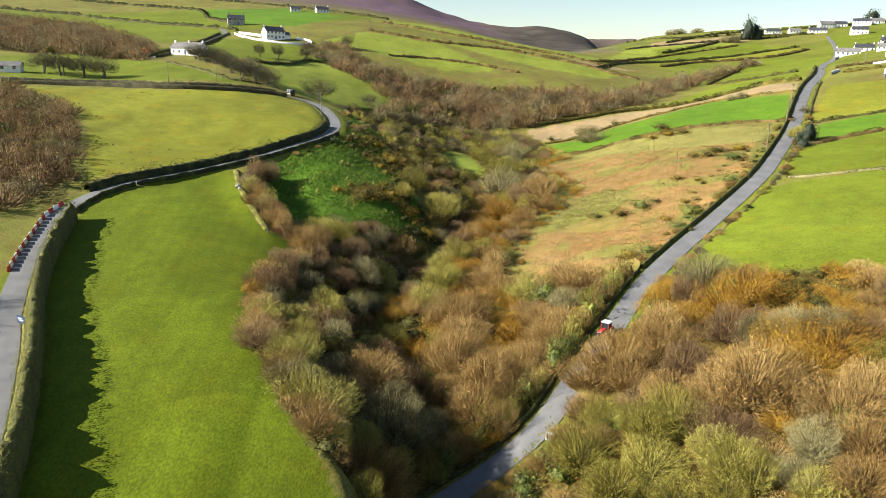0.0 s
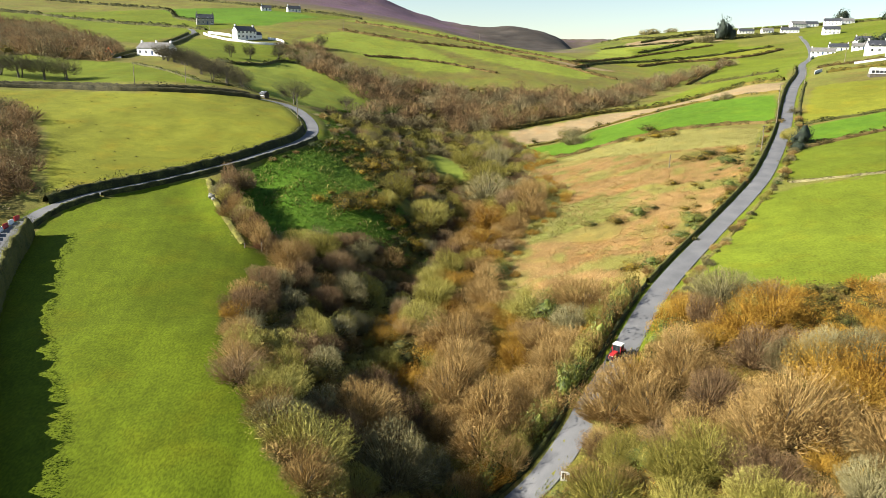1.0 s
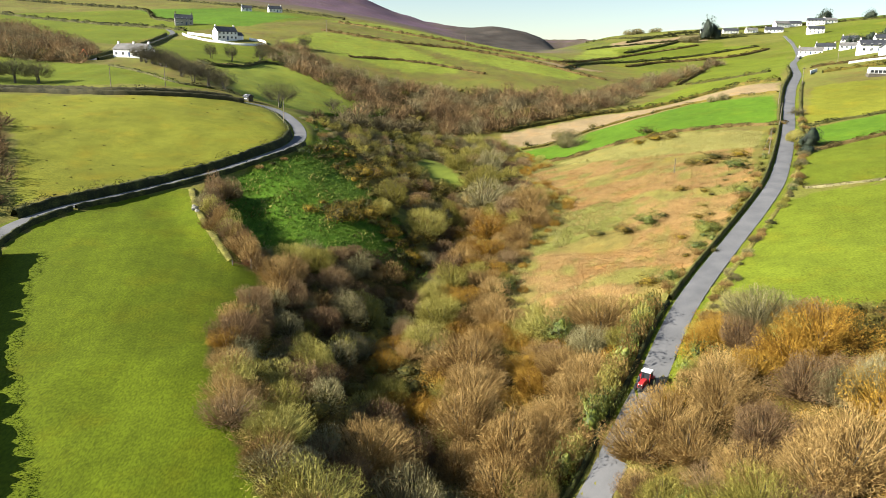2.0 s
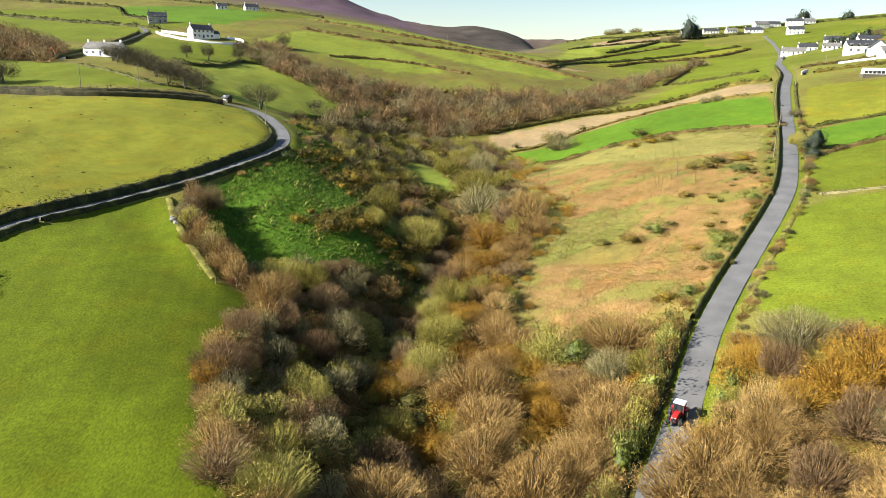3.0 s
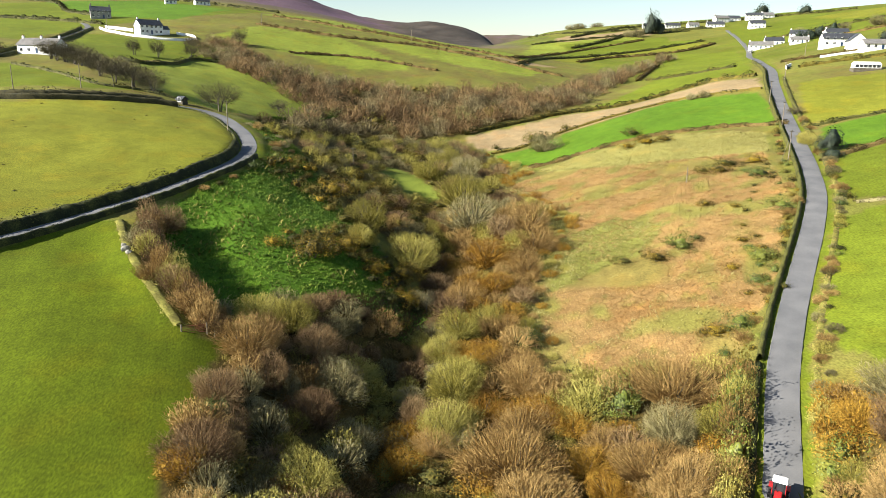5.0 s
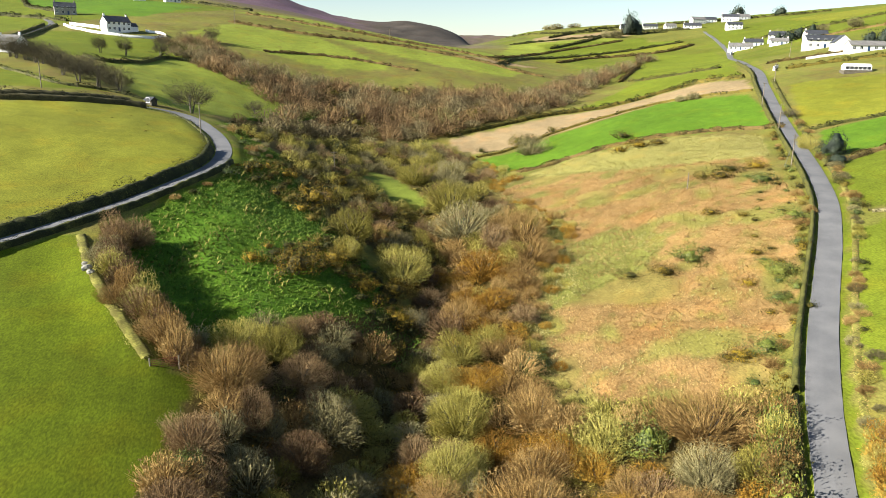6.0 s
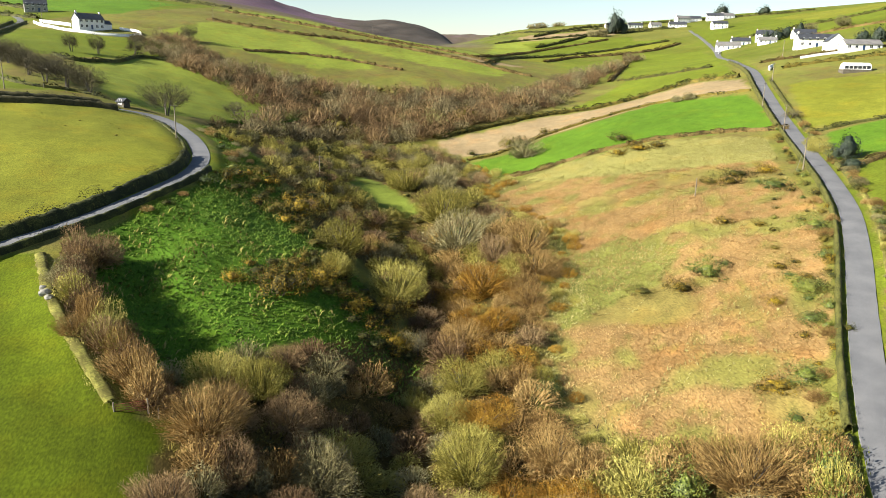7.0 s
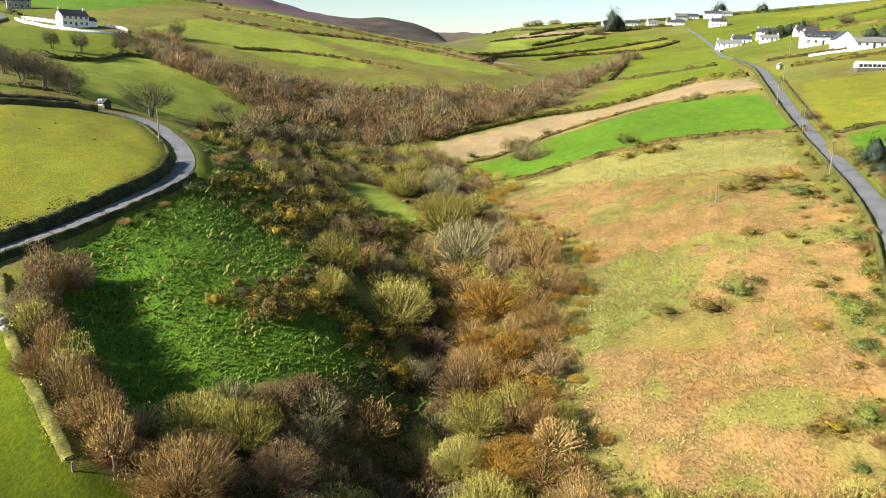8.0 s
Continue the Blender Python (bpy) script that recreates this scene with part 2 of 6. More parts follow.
def base_height(x, y):
    """The smooth lie of the land, before roads and noise."""
    x, y = np.broadcast_arrays(np.asarray(x, float), np.asarray(y, float))
    shape = x.shape
    x, y = x.ravel(), y.ravel()
    yy = np.clip(y, -60, 900)
    ys = [r[0] for r in SECTIONS]
    grid = np.array([r[1] for r in SECTIONS])
    columns = np.stack([spline(ys, grid[:, j], yy) for j in range(len(FAN))], axis=1)
    u = np.clip(x / (np.maximum(y, -20) + 60), -0.95, 0.95)
    z = spline(FAN, columns, u)
    # the lower field ends in a brow above the gully, and a stream has cut the gully floor
    brow = np.interp(y, [20, 58, 64.6, 68.6, 75.6, 83, 90, 105], [-14, -9, -9.6, -11, -15.8, -20.4, -23.5, -30])
    shelf = np.interp(y, [20, 60, 70, 85, 100, 110], [6.2, 8.6, 9.2, 9.6, 10.2, 10.8]) - 0.09 * (x + 34)
    over = np.clip((x - brow - 0.5) / 6.5, 0, 1)
    z = z + np.maximum(shelf - z, 0) * (1 - over * over * (3 - 2 * over)) * np.clip((112 - y) / 10, 0, 1) * np.clip((y + 10) / 30, 0, 1) * (x > -36)
    edge = np.interp(y, [60, 75, 83, 90, 105, 118, 130, 149], [-9.5, -15.5, -20.5, -23.7, -30.2, -34.4, -34.0, -32.0])
    z = z - 2.8 * np.exp(-((x - edge - 8.5) / 4.8) ** 2) * np.clip((y - 72) / 14, 0, 1) * np.clip((156 - y) / 14, 0, 1)
    wall = np.interp(y, [146, 151, 161, 173, 189], [-36.0, -38.4, -44.0, -50.0, -56.0])
    z = z + 0.9 * np.exp(-((x - wall) / 3.5) ** 2) * np.clip((y - 142) / 8, 0, 1) * np.clip((192 - y) / 6, 0, 1)
    z = z - 2.4 * np.exp(-((x - wall - 13) / 6.5) ** 2) * np.clip((y - 150) / 12, 0, 1) * np.clip((208 - y) / 14, 0, 1)
    z = z + 2.2 * np.exp(-(((x + 15) / 9) ** 2 + ((y - 192) / 22) ** 2))
    bed = np.interp(y, [85, 94, 108, 121, 138, 155, 172, 199, 222, 253, 284], [3, -1, -8, -13, -14, -9, -2, 8, 11, 9, -1])
    cut = np.interp(y, [85, 94, 108, 121, 138, 155, 172, 199, 222, 253, 284], [0, 1.2, 3.5, 4.5, 4.5, 3.5, 2.0, 2.5, 3.0, 3.0, 0])
    z = z - cut * np.exp(-((x - bed) / 6.5) ** 2)
    return z.reshape(shape)


def smooth(a, b, x):
    s = np.clip((x - a) / (b - a), 0, 1)
    return s * s * (3 - 2 * s)


# ---- roads: centre lines in plan ----
RIGHT_ROAD = [(-27.5, 4), (-18, 14), (-5, 34), (0.5, 54), (-0.5, 66), (-1.8, 76.5), (1.0, 82.2), (8.3, 88.6), (13.4, 92.4), (18, 97.6), (22.2, 103.8), (27.5, 111), (32, 118.3), (38, 128), (48, 142), (60.4, 157.9), (72.8, 173.6), (84, 189), (93, 204),
              (106, 227), (122, 256.5), (137.7, 287), (155, 319), (178, 358), (206, 413), (255, 505), (303, 588), (342, 668), (380, 760)]
LEFT_ROAD = [(34, -158), (6, -90), (-20, -20), (-36, 35), (-47, 65), (-57.6, 87), (-67.7, 106), (-75, 123), (-80.3, 139), (-83.4, 152), (-82.3, 162.5), (-77.7, 171.3), (-71, 180), (-60.8, 195), (-51, 207.5), (-44.2, 219), (-39.5, 231),
             (-38.3, 243), (-40, 254), (-45, 270), (-50.5, 282), (-57, 288), (-66, 287), (-83, 281), (-104, 276), (-136, 281), (-170, 277), (-230, 270)]
LANE = [(-147, 362), (-148, 400), (-149, 440), (-151, 475), (-154, 505), (-172, 548)]


def dense(line, step=1.0):
    """Points along a smooth curve through the corners of a line."""
    p = np.array(line, float)
    d = np.r_[0, np.cumsum(np.hypot(*np.diff(p, axis=0).T))]
    s = np.arange(0, d[-1], step)
    return np.c_[spline(d, p[:, 0], s), spline(d, p[:, 1], s)]


def sideways(p):
    t = np.gradient(p, axis=0)
    t /= np.hypot(t[:, 0], t[:, 1])[:, None] + 1e-9
    return np.c_[t[:, 1], -t[:, 0]]


def eased(z, n):
    k = np.hanning(n)
    return np.convolve(np.pad(z, n // 2, mode="edge"), k / k.sum(), mode="valid")[: len(z)]


ROADS = []
for line, half in ((RIGHT_ROAD, 2.05), (LEFT_ROAD, 2.0), (LANE, 1.7)):
    p = dense(line)
    z = eased(base_height(p[:, 0], p[:, 1]), 15)
    ROADS.append((p, z, half))


def near_line(x, y, p):
    """Distance to a dense line and the index of its nearest point, worked out in blocks."""
    d, k = np.full(x.shape, 1e9), np.zeros(x.shape, int)
    box = (x > p[:, 0].min() - 14) & (x < p[:, 0].max() + 14) & (y > p[:, 1].min() - 14) & (y < p[:, 1].max() + 14)
    index = np.flatnonzero(box)
    for part_ in np.array_split(index, max(1, len(index) // 4000)):
        dd = (x[part_, None] - p[None, :, 0]) ** 2 + (y[part_, None] - p[None, :, 1]) ** 2
        j = dd.argmin(axis=1)
        k[part_] = j
        d[part_] = np.sqrt(dd[np.arange(len(part_)), j])
    return d, k


SKYLINE_X = [-1500, -900, -500, -93, 16, 104, 166, 213, 240, 258, 292, 330, 400, 600, 1000]
SKYLINE_Z = [300, 280, 250, 164, 127, 115, 116, 106, 95, 79, 68, 80, 94, 110, 150]


def wobble(x, y, size, seed):
    """Cheap smooth noise, about -1 to 1."""
    r = np.random.RandomState(seed)
    out = 0
    for i in range(6):
        a, f, ph = r.uniform(0, 6.28), (0.6 + 0.35 * i) / size, r.uniform(0, 6.28)
        out = out + np.sin((x * math.cos(a) + y * math.sin(a)) * f * 2.0 + ph + 1.3 * np.sin((x * math.sin(a) - y * math.cos(a)) * f + i))
    return out / 3.2


def ground(x, y, roads=True):
    """Height of the ground with far hills, small relief, and the roads cut in."""
    x, y = np.atleast_1d(np.asarray(x, float)), np.atleast_1d(np.asarray(y, float))
    z = base_height(x, y)
    far = 50 + (spline(SKYLINE_X, SKYLINE_Z, np.clip(x * 1300 / np.maximum(y, 900), -1500, 1000)) - 50) * np.clip(y / 1300, 0.6, 1.0)
    z = z + (far - z) * smooth(860, 1300, y)
    z = z + (np.maximum(z, 152) - z) * smooth(1900, 2700, y)
    z = z + wobble(x, y, 9, 3) * 0.16 + wobble(x, y, 45, 4) * 0.35 * smooth(120, 320, y) + (wobble(x, y, 160, 5) * 2.5 + wobble(x, y, 38, 6) * 2.0) * smooth(950, 1400, y)
    if roads:
        for p, rz, half in ROADS:
            d, k = near_line(x, y, p)
            z = z + (rz[k] - 0.10 - z) * (1 - smooth(half + 0.2, half + 3.2, d))
    return z


def inside(x, y, poly):
    q = np.array(poly, float)
    hit = np.zeros(x.shape, bool)
    for (x0, y0), (x1, y1) in zip(q, np.roll(q, -1, axis=0)):
        if y0 != y1:
            hit ^= ((y0 > y) != (y1 > y)) & (x < (x1 - x0) * (y - y0) / (y1 - y0) + x0)
    return hit


# ---- land cover: polygons in plan and their base colours ----
GRASS_OLIVE, GRASS_YELLOW, GRASS_BRIGHT, GRASS_VIVID = (0.100, 0.126, 0.010), (0.146, 0.153, 0.016), (0.110, 0.138, 0.011), (0.073, 0.140, 0.010)
# Grass lightened in colour for slopes that turn away from the sun.
GRASS_PALE = (0.165, 0.198, 0.026)
GRASS_MOWN = (0.080, 0.107, 0.004)
GRASS_LUSH, STUBBLE, BRACKEN, PALE = (0.056, 0.118, 0.008), (0.235, 0.176, 0.094), (0.232, 0.146, 0.056), (0.232, 0.217, 0.063)
# Ground under the shrubs, darkened for the shade in the gaps between them.
UNDERWOOD = (0.092, 0.068, 0.019)
ROUGH, SCRUB, HEATHER, MOOR = (0.132, 0.136, 0.026), (0.118, 0.094, 0.030), (0.118, 0.076, 0.100), (0.100, 0.082, 0.052)
LOWER_FIELD = [(-59, 190), (-56, 189), (-50, 173), (-38, 150), (-32, 149), (-34, 130), (-34.4, 118), (-30.2, 105.5), (-23.7, 90.2), (-20.5, 83.2), (-15.9, 75.6), (-11.1, 68.6), (-9.7, 64), (-9.4, 58), (-15, 36), (-26, 20), (-32, 20), (-40, 50), (-56, 92), (-66, 112), (-74, 132), (-80, 152), (-78, 163), (-70, 176)]
UPPER_FIELD = [(-88, 172), (-76, 187), (-64, 202), (-50, 218), (-43, 234), (-42, 246), (-46, 262), (-54, 281), (-65, 283), (-104, 269), (-136, 274), (-157, 268), (-124, 239), (-110, 219), (-99, 197)]
BRACKEN_SLOPE = [(34, 262), (52, 275), (69, 250), (98, 232), (82, 196), (66, 172), (50, 151), (36, 136), (20, 138), (15, 148), (16, 156), (21, 177), (31, 198), (41, 217)]
PALE_PATCH = [(50, 283), (70, 287), (92, 275), (113, 256), (100, 232), (72, 246), (56, 268)]
GLADE = [(-6, 272), (2, 296), (8, 290), (12, 272), (15, 256), (8, 254), (0, 262)]
GREEN_STREAK = [(21, 176), (29, 193), (35, 206), (48, 209), (54, 195), (49, 190), (43, 184), (36, 183), (29, 180)]
GREEN_GULLY = [(-50, 184), (-53, 194), (-46, 206), (-38.5, 219), (-34, 232), (-32, 246), (-27, 262), (-20, 241), (-15, 217), (-11, 206), (-8, 199), (-4, 185), (1, 173), (-3, 164), (-11, 165), (-14, 169), (-20, 170), (-29, 163), (-34, 158), (-40, 168), (-46, 179)]
GULLY_WOOD = [(-10, 70), (-25, 90), (-30, 100), (-34, 110), (-37, 120), (-36, 132), (-32, 147), (-36, 152), (-40, 168), (-48, 182), (-44, 188), (-38, 172), (-31, 163), (-24, 164), (-14, 170), (-6, 176), (0, 184), (-3, 204), (-13, 222), (-18, 245), (-24, 262), (-36, 285), (-42, 303), (-20, 318), (0, 340), (26, 345),
              (38, 330), (42, 300), (33, 266), (36, 226), (27, 200), (19, 178), (12, 158), (13, 147), (34, 138), (38, 133), (32, 122), (23, 109), (12, 96.5), (3, 90), (-5, 80.5), (-8.4, 72)]
RIGHT_SCRUB = [(10, 85.5), (16, 90), (21, 95.5), (26, 102), (31, 108.5), (37, 118), (42, 124), (50, 116), (66, 112), (84, 106), (110, 90), (120, 60), (60, 40), (16, 50), (0, 66), (6, 80)]
WEST_WOOD = [(-92, 172), (-101, 197), (-112, 219), (-126, 239), (-157, 266), (-230, 262), (-260, 180), (-190, 110), (-120, 112), (-97, 140), (-94, 155)]
FAR_WOOD = [(-40, 308), (-24, 352), (-40, 384), (-56, 404), (-80, 432), (-62, 444), (-40, 436), (-14, 430), (12, 428), (40, 432), (62, 434), (84, 428), (102, 440), (120, 474), (148, 504), (182, 534), (216, 562), (240, 610), (252, 608), (222, 566), (182, 518), (142, 462), (114, 416), (86, 384), (60, 374), (38, 358), (14, 348), (0, 342)]
FARM_WOOD = [(-330, 548), (-262, 524), (-190, 446), (-146, 372), (-148, 350), (-182, 364), (-228, 372), (-300, 430)]
SPINNEY = [(-84, 440), (-92, 462), (-84, 486), (-70, 486), (-56, 455), (-47, 443), (-52, 402), (-62, 410), (-72, 426)]
FIELDS = [
    (GULLY_WOOD, UNDERWOOD),
    (WEST_WOOD, UNDERWOOD),
    (FAR_WOOD, UNDERWOOD),
    (FARM_WOOD, UNDERWOOD),
    (SPINNEY, UNDERWOOD),
    ([(-320, 640), (-230, 690), (-150, 760), (-60, 700), (-100, 600), (-150, 520), (-165, 440), (-250, 480), (-420, 520), (-420, 640)], GRASS_OLIVE),
    ([(-240, 690), (-169, 750), (-95, 660), (-118, 560), (-170, 580)], GRASS_VIVID),
    ([(-190, 372), (-129, 342), (-84, 302), (-72, 306), (-94, 293), (-140, 289), (-200, 290), (-260, 330)], GRASS_OLIVE),
    ([(-140, 388), (-145, 475), (-120, 472), (-92, 470), (-66, 464), (-72, 430), (-100, 384)], GRASS_OLIVE),
    ([(-96, 374), (-77, 424), (-49, 408), (-28, 390), (-15, 367), (-42, 315), (-54, 300), (-68, 300), (-80, 330)], GRASS_PALE),
    ([(-88, 500), (-62, 560), (-10, 545), (30, 484), (24, 474), (-6, 468), (-40, 478)], GRASS_PALE),
    ([(-45, 575), (42, 552), (120, 520), (100, 490), (60, 500), (8, 540)], GRASS_PALE),
    ([(-70, 655), (-20, 606), (60, 578), (116, 546), (130, 600), (60, 660), (-30, 730)], GRASS_PALE),
    ([(-30, 740), (60, 668), (130, 610), (150, 660), (60, 760)], ROUGH),
    ([(88, 556), (124, 560), (142, 554), (104, 540)], STUBBLE),
    ([(-49, 204), (-37, 224), (-35, 256), (-46, 284), (-44, 300), (-26, 262), (-33, 232), (-42, 208)], GRASS_OLIVE),
    (UPPER_FIELD, GRASS_YELLOW),
    (GREEN_GULLY, GRASS_LUSH),
    (GLADE, (0.120, 0.150, 0.022)),
    (BRACKEN_SLOPE, BRACKEN),
    (PALE_PATCH, PALE),
    (GREEN_STREAK, (0.150, 0.160, 0.036)),
    ([(86, 280), (122, 262), (143, 310), (121, 334), (77, 332), (60, 326), (44, 322), (46, 292)], GRASS_VIVID),
    ([(38, 354), (92, 376), (155, 372), (162, 345), (149, 316), (121, 335), (78, 336), (52, 331), (40, 335)], STUBBLE),
    ([(100, 383), (158, 378), (168, 352), (196, 408), (174, 470), (150, 440)], GRASS_BRIGHT),
    ([(196, 412), (255, 512), (300, 600), (260, 640), (175, 480)], GRASS_BRIGHT),
    ([(172, 605), (210, 633), (246, 639), (280, 646), (322, 675), (325, 700), (264, 676), (208, 651), (150, 606)], GRASS_YELLOW),
    ([(108, 534), (146, 607), (208, 652), (264, 677), (325, 702), (300, 738), (283, 740), (238, 712), (195, 680), (112, 570)], GRASS_BRIGHT),
    ([(112, 574), (195, 684), (238, 716), (283, 744), (300, 784), (233, 772), (179, 764)], GRASS_PALE),
    ([(260, 850), (420, 850), (360, 720), (300, 720)], ROUGH),
    ([(48, 124), (47, 131), (53, 142), (66, 160), (77, 174), (88, 176), (130, 168), (160, 140), (120, 108), (84, 108), (66, 114), (50, 118)], GRASS_BRIGHT),
    ([(86, 184), (104, 214), (132, 218), (200, 190), (150, 168), (100, 174)], GRASS_OLIVE),
    ([(108, 222), (128, 250), (150, 250), (220, 220), (140, 216)], GRASS_VIVID),
    ([(128, 258), (146, 288), (160, 312), (190, 302), (260, 260), (152, 252)], GRASS_YELLOW),
    ([(185, 352), (230, 430), (300, 400), (240, 320), (200, 310)], ROUGH),
    ([(320, 620), (380, 750), (560, 800), (600, 600), (420, 470), (330, 520)], GRASS_OLIVE),
    ([(190, 690), (300, 712), (312, 756), (200, 742)], GRASS_OLIVE),
    ([(205, 762), (330, 782), (340, 826), (215, 812)], STUBBLE),
    ([(215, 822), (350, 838), (372, 900), (225, 886)], ROUGH),
    ([(380, 850), (560, 860), (620, 960), (400, 940)], GRASS_OLIVE),
    ([(440, 640), (620, 640), (640, 760), (470, 760)], GRASS_YELLOW),
    ([(12, 86), (21, 96), (33, 111), (42, 124), (50, 116), (66, 112), (84, 106), (110, 90), (120, 60), (60, 40), (16, 50)], UNDERWOOD),
    ([(-10, 74), (-30, 104), (-34, 120), (-30, 146), (-24, 164), (0, 184), (19, 178), (12, 158), (13, 147), (36, 135), (26, 117), (0, 88)], UNDERWOOD),
    (LOWER_FIELD, GRASS_MOWN),
]


def land_cover(x, y):
    wx, wy = x + wobble(x, y, 2.5, 21) * 0.35, y + wobble(x, y, 2.5, 22) * 0.35
    patch = wobble(x, y, 14, 31)[:, None]
    c = np.array(ROUGH) + (np.array(SCRUB) - np.array(ROUGH)) * (0.45 * smooth(-0.3, 0.5, patch) + 0.4 * smooth(-0.2, 0.6, wobble(x, y, 5, 32)[:, None]))
    hill = smooth(740, 860, y + 0.2 * np.clip(x, -200, 300) + 22 * wobble(x, y, 60, 33)) * (1 - smooth(170, 300, x - 0.02 * y))
    hill = np.maximum(hill, smooth(1000, 1200, y))
    moor = np.array(MOOR) + (np.array(HEATHER) - np.array(MOOR)) * np.clip(smooth(900, 1010, y) * (1 - 0.8 * smooth(-10, 110, x)) + 0.35 * wobble(x, y, 55, 35) + 0.2 * wobble(x, y, 14, 36), 0, 1)[:, None]
    steep = (smooth(40, 110, x) * (1 - smooth(250, 300, x)) * smooth(860, 960, y) * (1 - smooth(1250, 1400, y)))[:, None]
    moor = moor + (np.array((0.056, 0.048, 0.040)) * (1 + 0.3 * wobble(x, y, 16, 39)[:, None]) - moor) * steep
    c = c + (moor - c) * hill[:, None]
    pasture = (smooth(150, 190, x) * smooth(380, 430, y) * (1 - smooth(900, 1000, y)))[:, None]
    c = c + (np.array(GRASS_OLIVE) * (1 + 0.12 * wobble(x, y, 40, 37)[:, None]) - c) * pasture * (0.75 + 0.25 * wobble(x, y, 22, 38)[:, None])
    for poly, colour in FIELDS:
        c[inside(wx, wy, poly)] = colour
    # bracken is broken by green and straw patches
    b = inside(wx, wy, BRACKEN_SLOPE)
    mixed = np.maximum(smooth(0.1, 0.75, wobble(x, y, 7, 41)[:, None]), 0.8 * smooth(0.3, 0.8, wobble(x, y, 2.6, 42)[:, None]))
    mixed = 0.85 * np.maximum(mixed, 0.7 * smooth(0.35, 0.95, wobble(x, y, 17, 43)[:, None]))
    c[b] = (c + (np.array((0.150, 0.150, 0.032)) - c) * mixed)[b]
    c[b] *= (1 + 0.15 * wobble(x, y, 3.2, 46) + 0.10 * wobble(x, y, 1.2, 47))[b][:, None]
    mown = inside(wx, wy, LOWER_FIELD)
    c[mown] *= (1 + 0.045 * np.sin((x + 0.12 * y) * 2.1 + 0.6 * wobble(x, y, 20, 52)) + 0.07 * wobble(x, y, 18, 53))[mown][:, None]
    for p, rz, half in ROADS:
        d, k = near_line(x, y, p)
        verge = ((d < half + 0.9 + 0.3 * wobble(x, y, 3, 51)) & (y > 104))[:, None]
        c = np.where(verge, np.array(GRASS_BRIGHT) * 0.9, c) if half > 1.8 else c
    return c


def ground_rows():
    ys = list(np.arange(-160, 50, 5.0))
    y = 50.0
    while y < 4600:
        ys.append(y)
        y += (y + 60) * (0.0062 if y < 330 else 0.008 if y < 1000 else 0.02)
    return np.array(ys)


def build_ground():
    ys = ground_rows()
    v = np.r_[np.arange(-2.2, -0.8, 0.05), np.arange(-0.8, 0.8, 0.0055), np.arange(0.8, 2.21, 0.05)]
    yy, vv = np.meshgrid(ys, v, indexing="ij")
    xx = vv * np.maximum(yy + 60, 90)
    x, y = xx.ravel(), yy.ravel()
    z = ground(x, y)
    n, m = len(ys), len(v)
    a = (np.arange(n - 1)[:, None] * m + np.arange(m - 1)[None, :]).ravel()
    quads = np.stack([a, a + 1, a + m + 1, a + m], axis=1)
    me = bpy.data.meshes.new("ground")
    me.from_pydata(np.stack([x, y, z], axis=1).tolist(), [], quads.tolist())
    layer = me.color_attributes.new("cover", "FLOAT_COLOR", "POINT")
    c = np.ones((len(x), 4), np.float32)
    c[:, :3] = land_cover(x, y)
    layer.data.foreach_set("color", c.ravel())
    me.polygons.foreach_set("use_smooth", np.ones(len(quads), bool))
    me.materials.append(GROUND)
    return tagged(new("ground", me), "rolling valley ground of green fields, bracken slope and heather hills", "ground", kind="structure")


build_ground()


def build_road(i, label):
    p, z, half = ROADS[i]
    side = sideways(p)
    across = np.array([-1.0, -0.93, -0.5, 0.0, 0.5, 0.93, 1.0])
    lift = np.array([-0.25, 0.0, 0.03, 0.05, 0.03, 0.0, -0.25])
    edge = 1 + 0.02 * wobble(p[:, 0], p[:, 1], 4, 61)
    rows = p[:, None, :] + side[:, None, :] * (across[None, :, None] * half * edge[:, None, None])
    verts = np.concatenate([rows, (z[:, None] + lift[None, :])[:, :, None]], axis=2).reshape(-1, 3)
    m = len(across)
    a = (np.arange(len(p) - 1)[:, None] * m + np.arange(m - 1)[None, :]).ravel()
    quads = np.stack([a, a + 1, a + m + 1, a + m], axis=1)
    me = bpy.data.meshes.new("road")
    me.from_pydata(verts.tolist(), [], quads.tolist())
    me.materials.append(ASPHALT)
    return tagged(new("road", me), label, "road", kind="structure")


build_road(0, "narrow grey asphalt lane climbing straight up the hillside")
build_road(1, "narrow grey asphalt lane curving round the fields")
build_road(2, "grey lane between stone walls to the white house")

# ---- vegetation: unit crowns of many twigs or leaves, then shrubs, hedges and woods ----
def unit(v):
    return v / (np.linalg.norm(v, axis=1, keepdims=True) + 1e-9)


def skin_radius(rng, rough):
    """A lumpy skin: how far the crown reaches in each direction, about 1."""
    waves = [(rng.normal(size=3), rng.uniform(0, 6.28), f, g) for f, g in ((2.2, 0.5), (2.8, 0.4), (4.5, 0.32), (5.5, 0.28), (9.0, 0.2), (12.0, 0.16))]

    def reach(d):
        out = 1.0
        for axis, turn, f, g in waves:
            out = out + rough * g * np.sin((d @ (axis / np.linalg.norm(axis))) * f + turn)
        return out
    return reach


HEART, RISE = 0.40, 0.60      # a unit crown: its widest ring stands at 0.40 of its height


def skin_points(rng, reach, count, low=-0.55):
    """Directions all round and the points of the skin in them."""
    a, s = rng.uniform(0, 2 * np.pi, count), rng.uniform(low, 1, count)
    c = np.sqrt(1 - s * s)
    d = np.c_[np.cos(a) * c, np.sin(a) * c, s]
    return d, d * reach(d)[:, None] * (1, 1, RISE) + (0, 0, HEART)


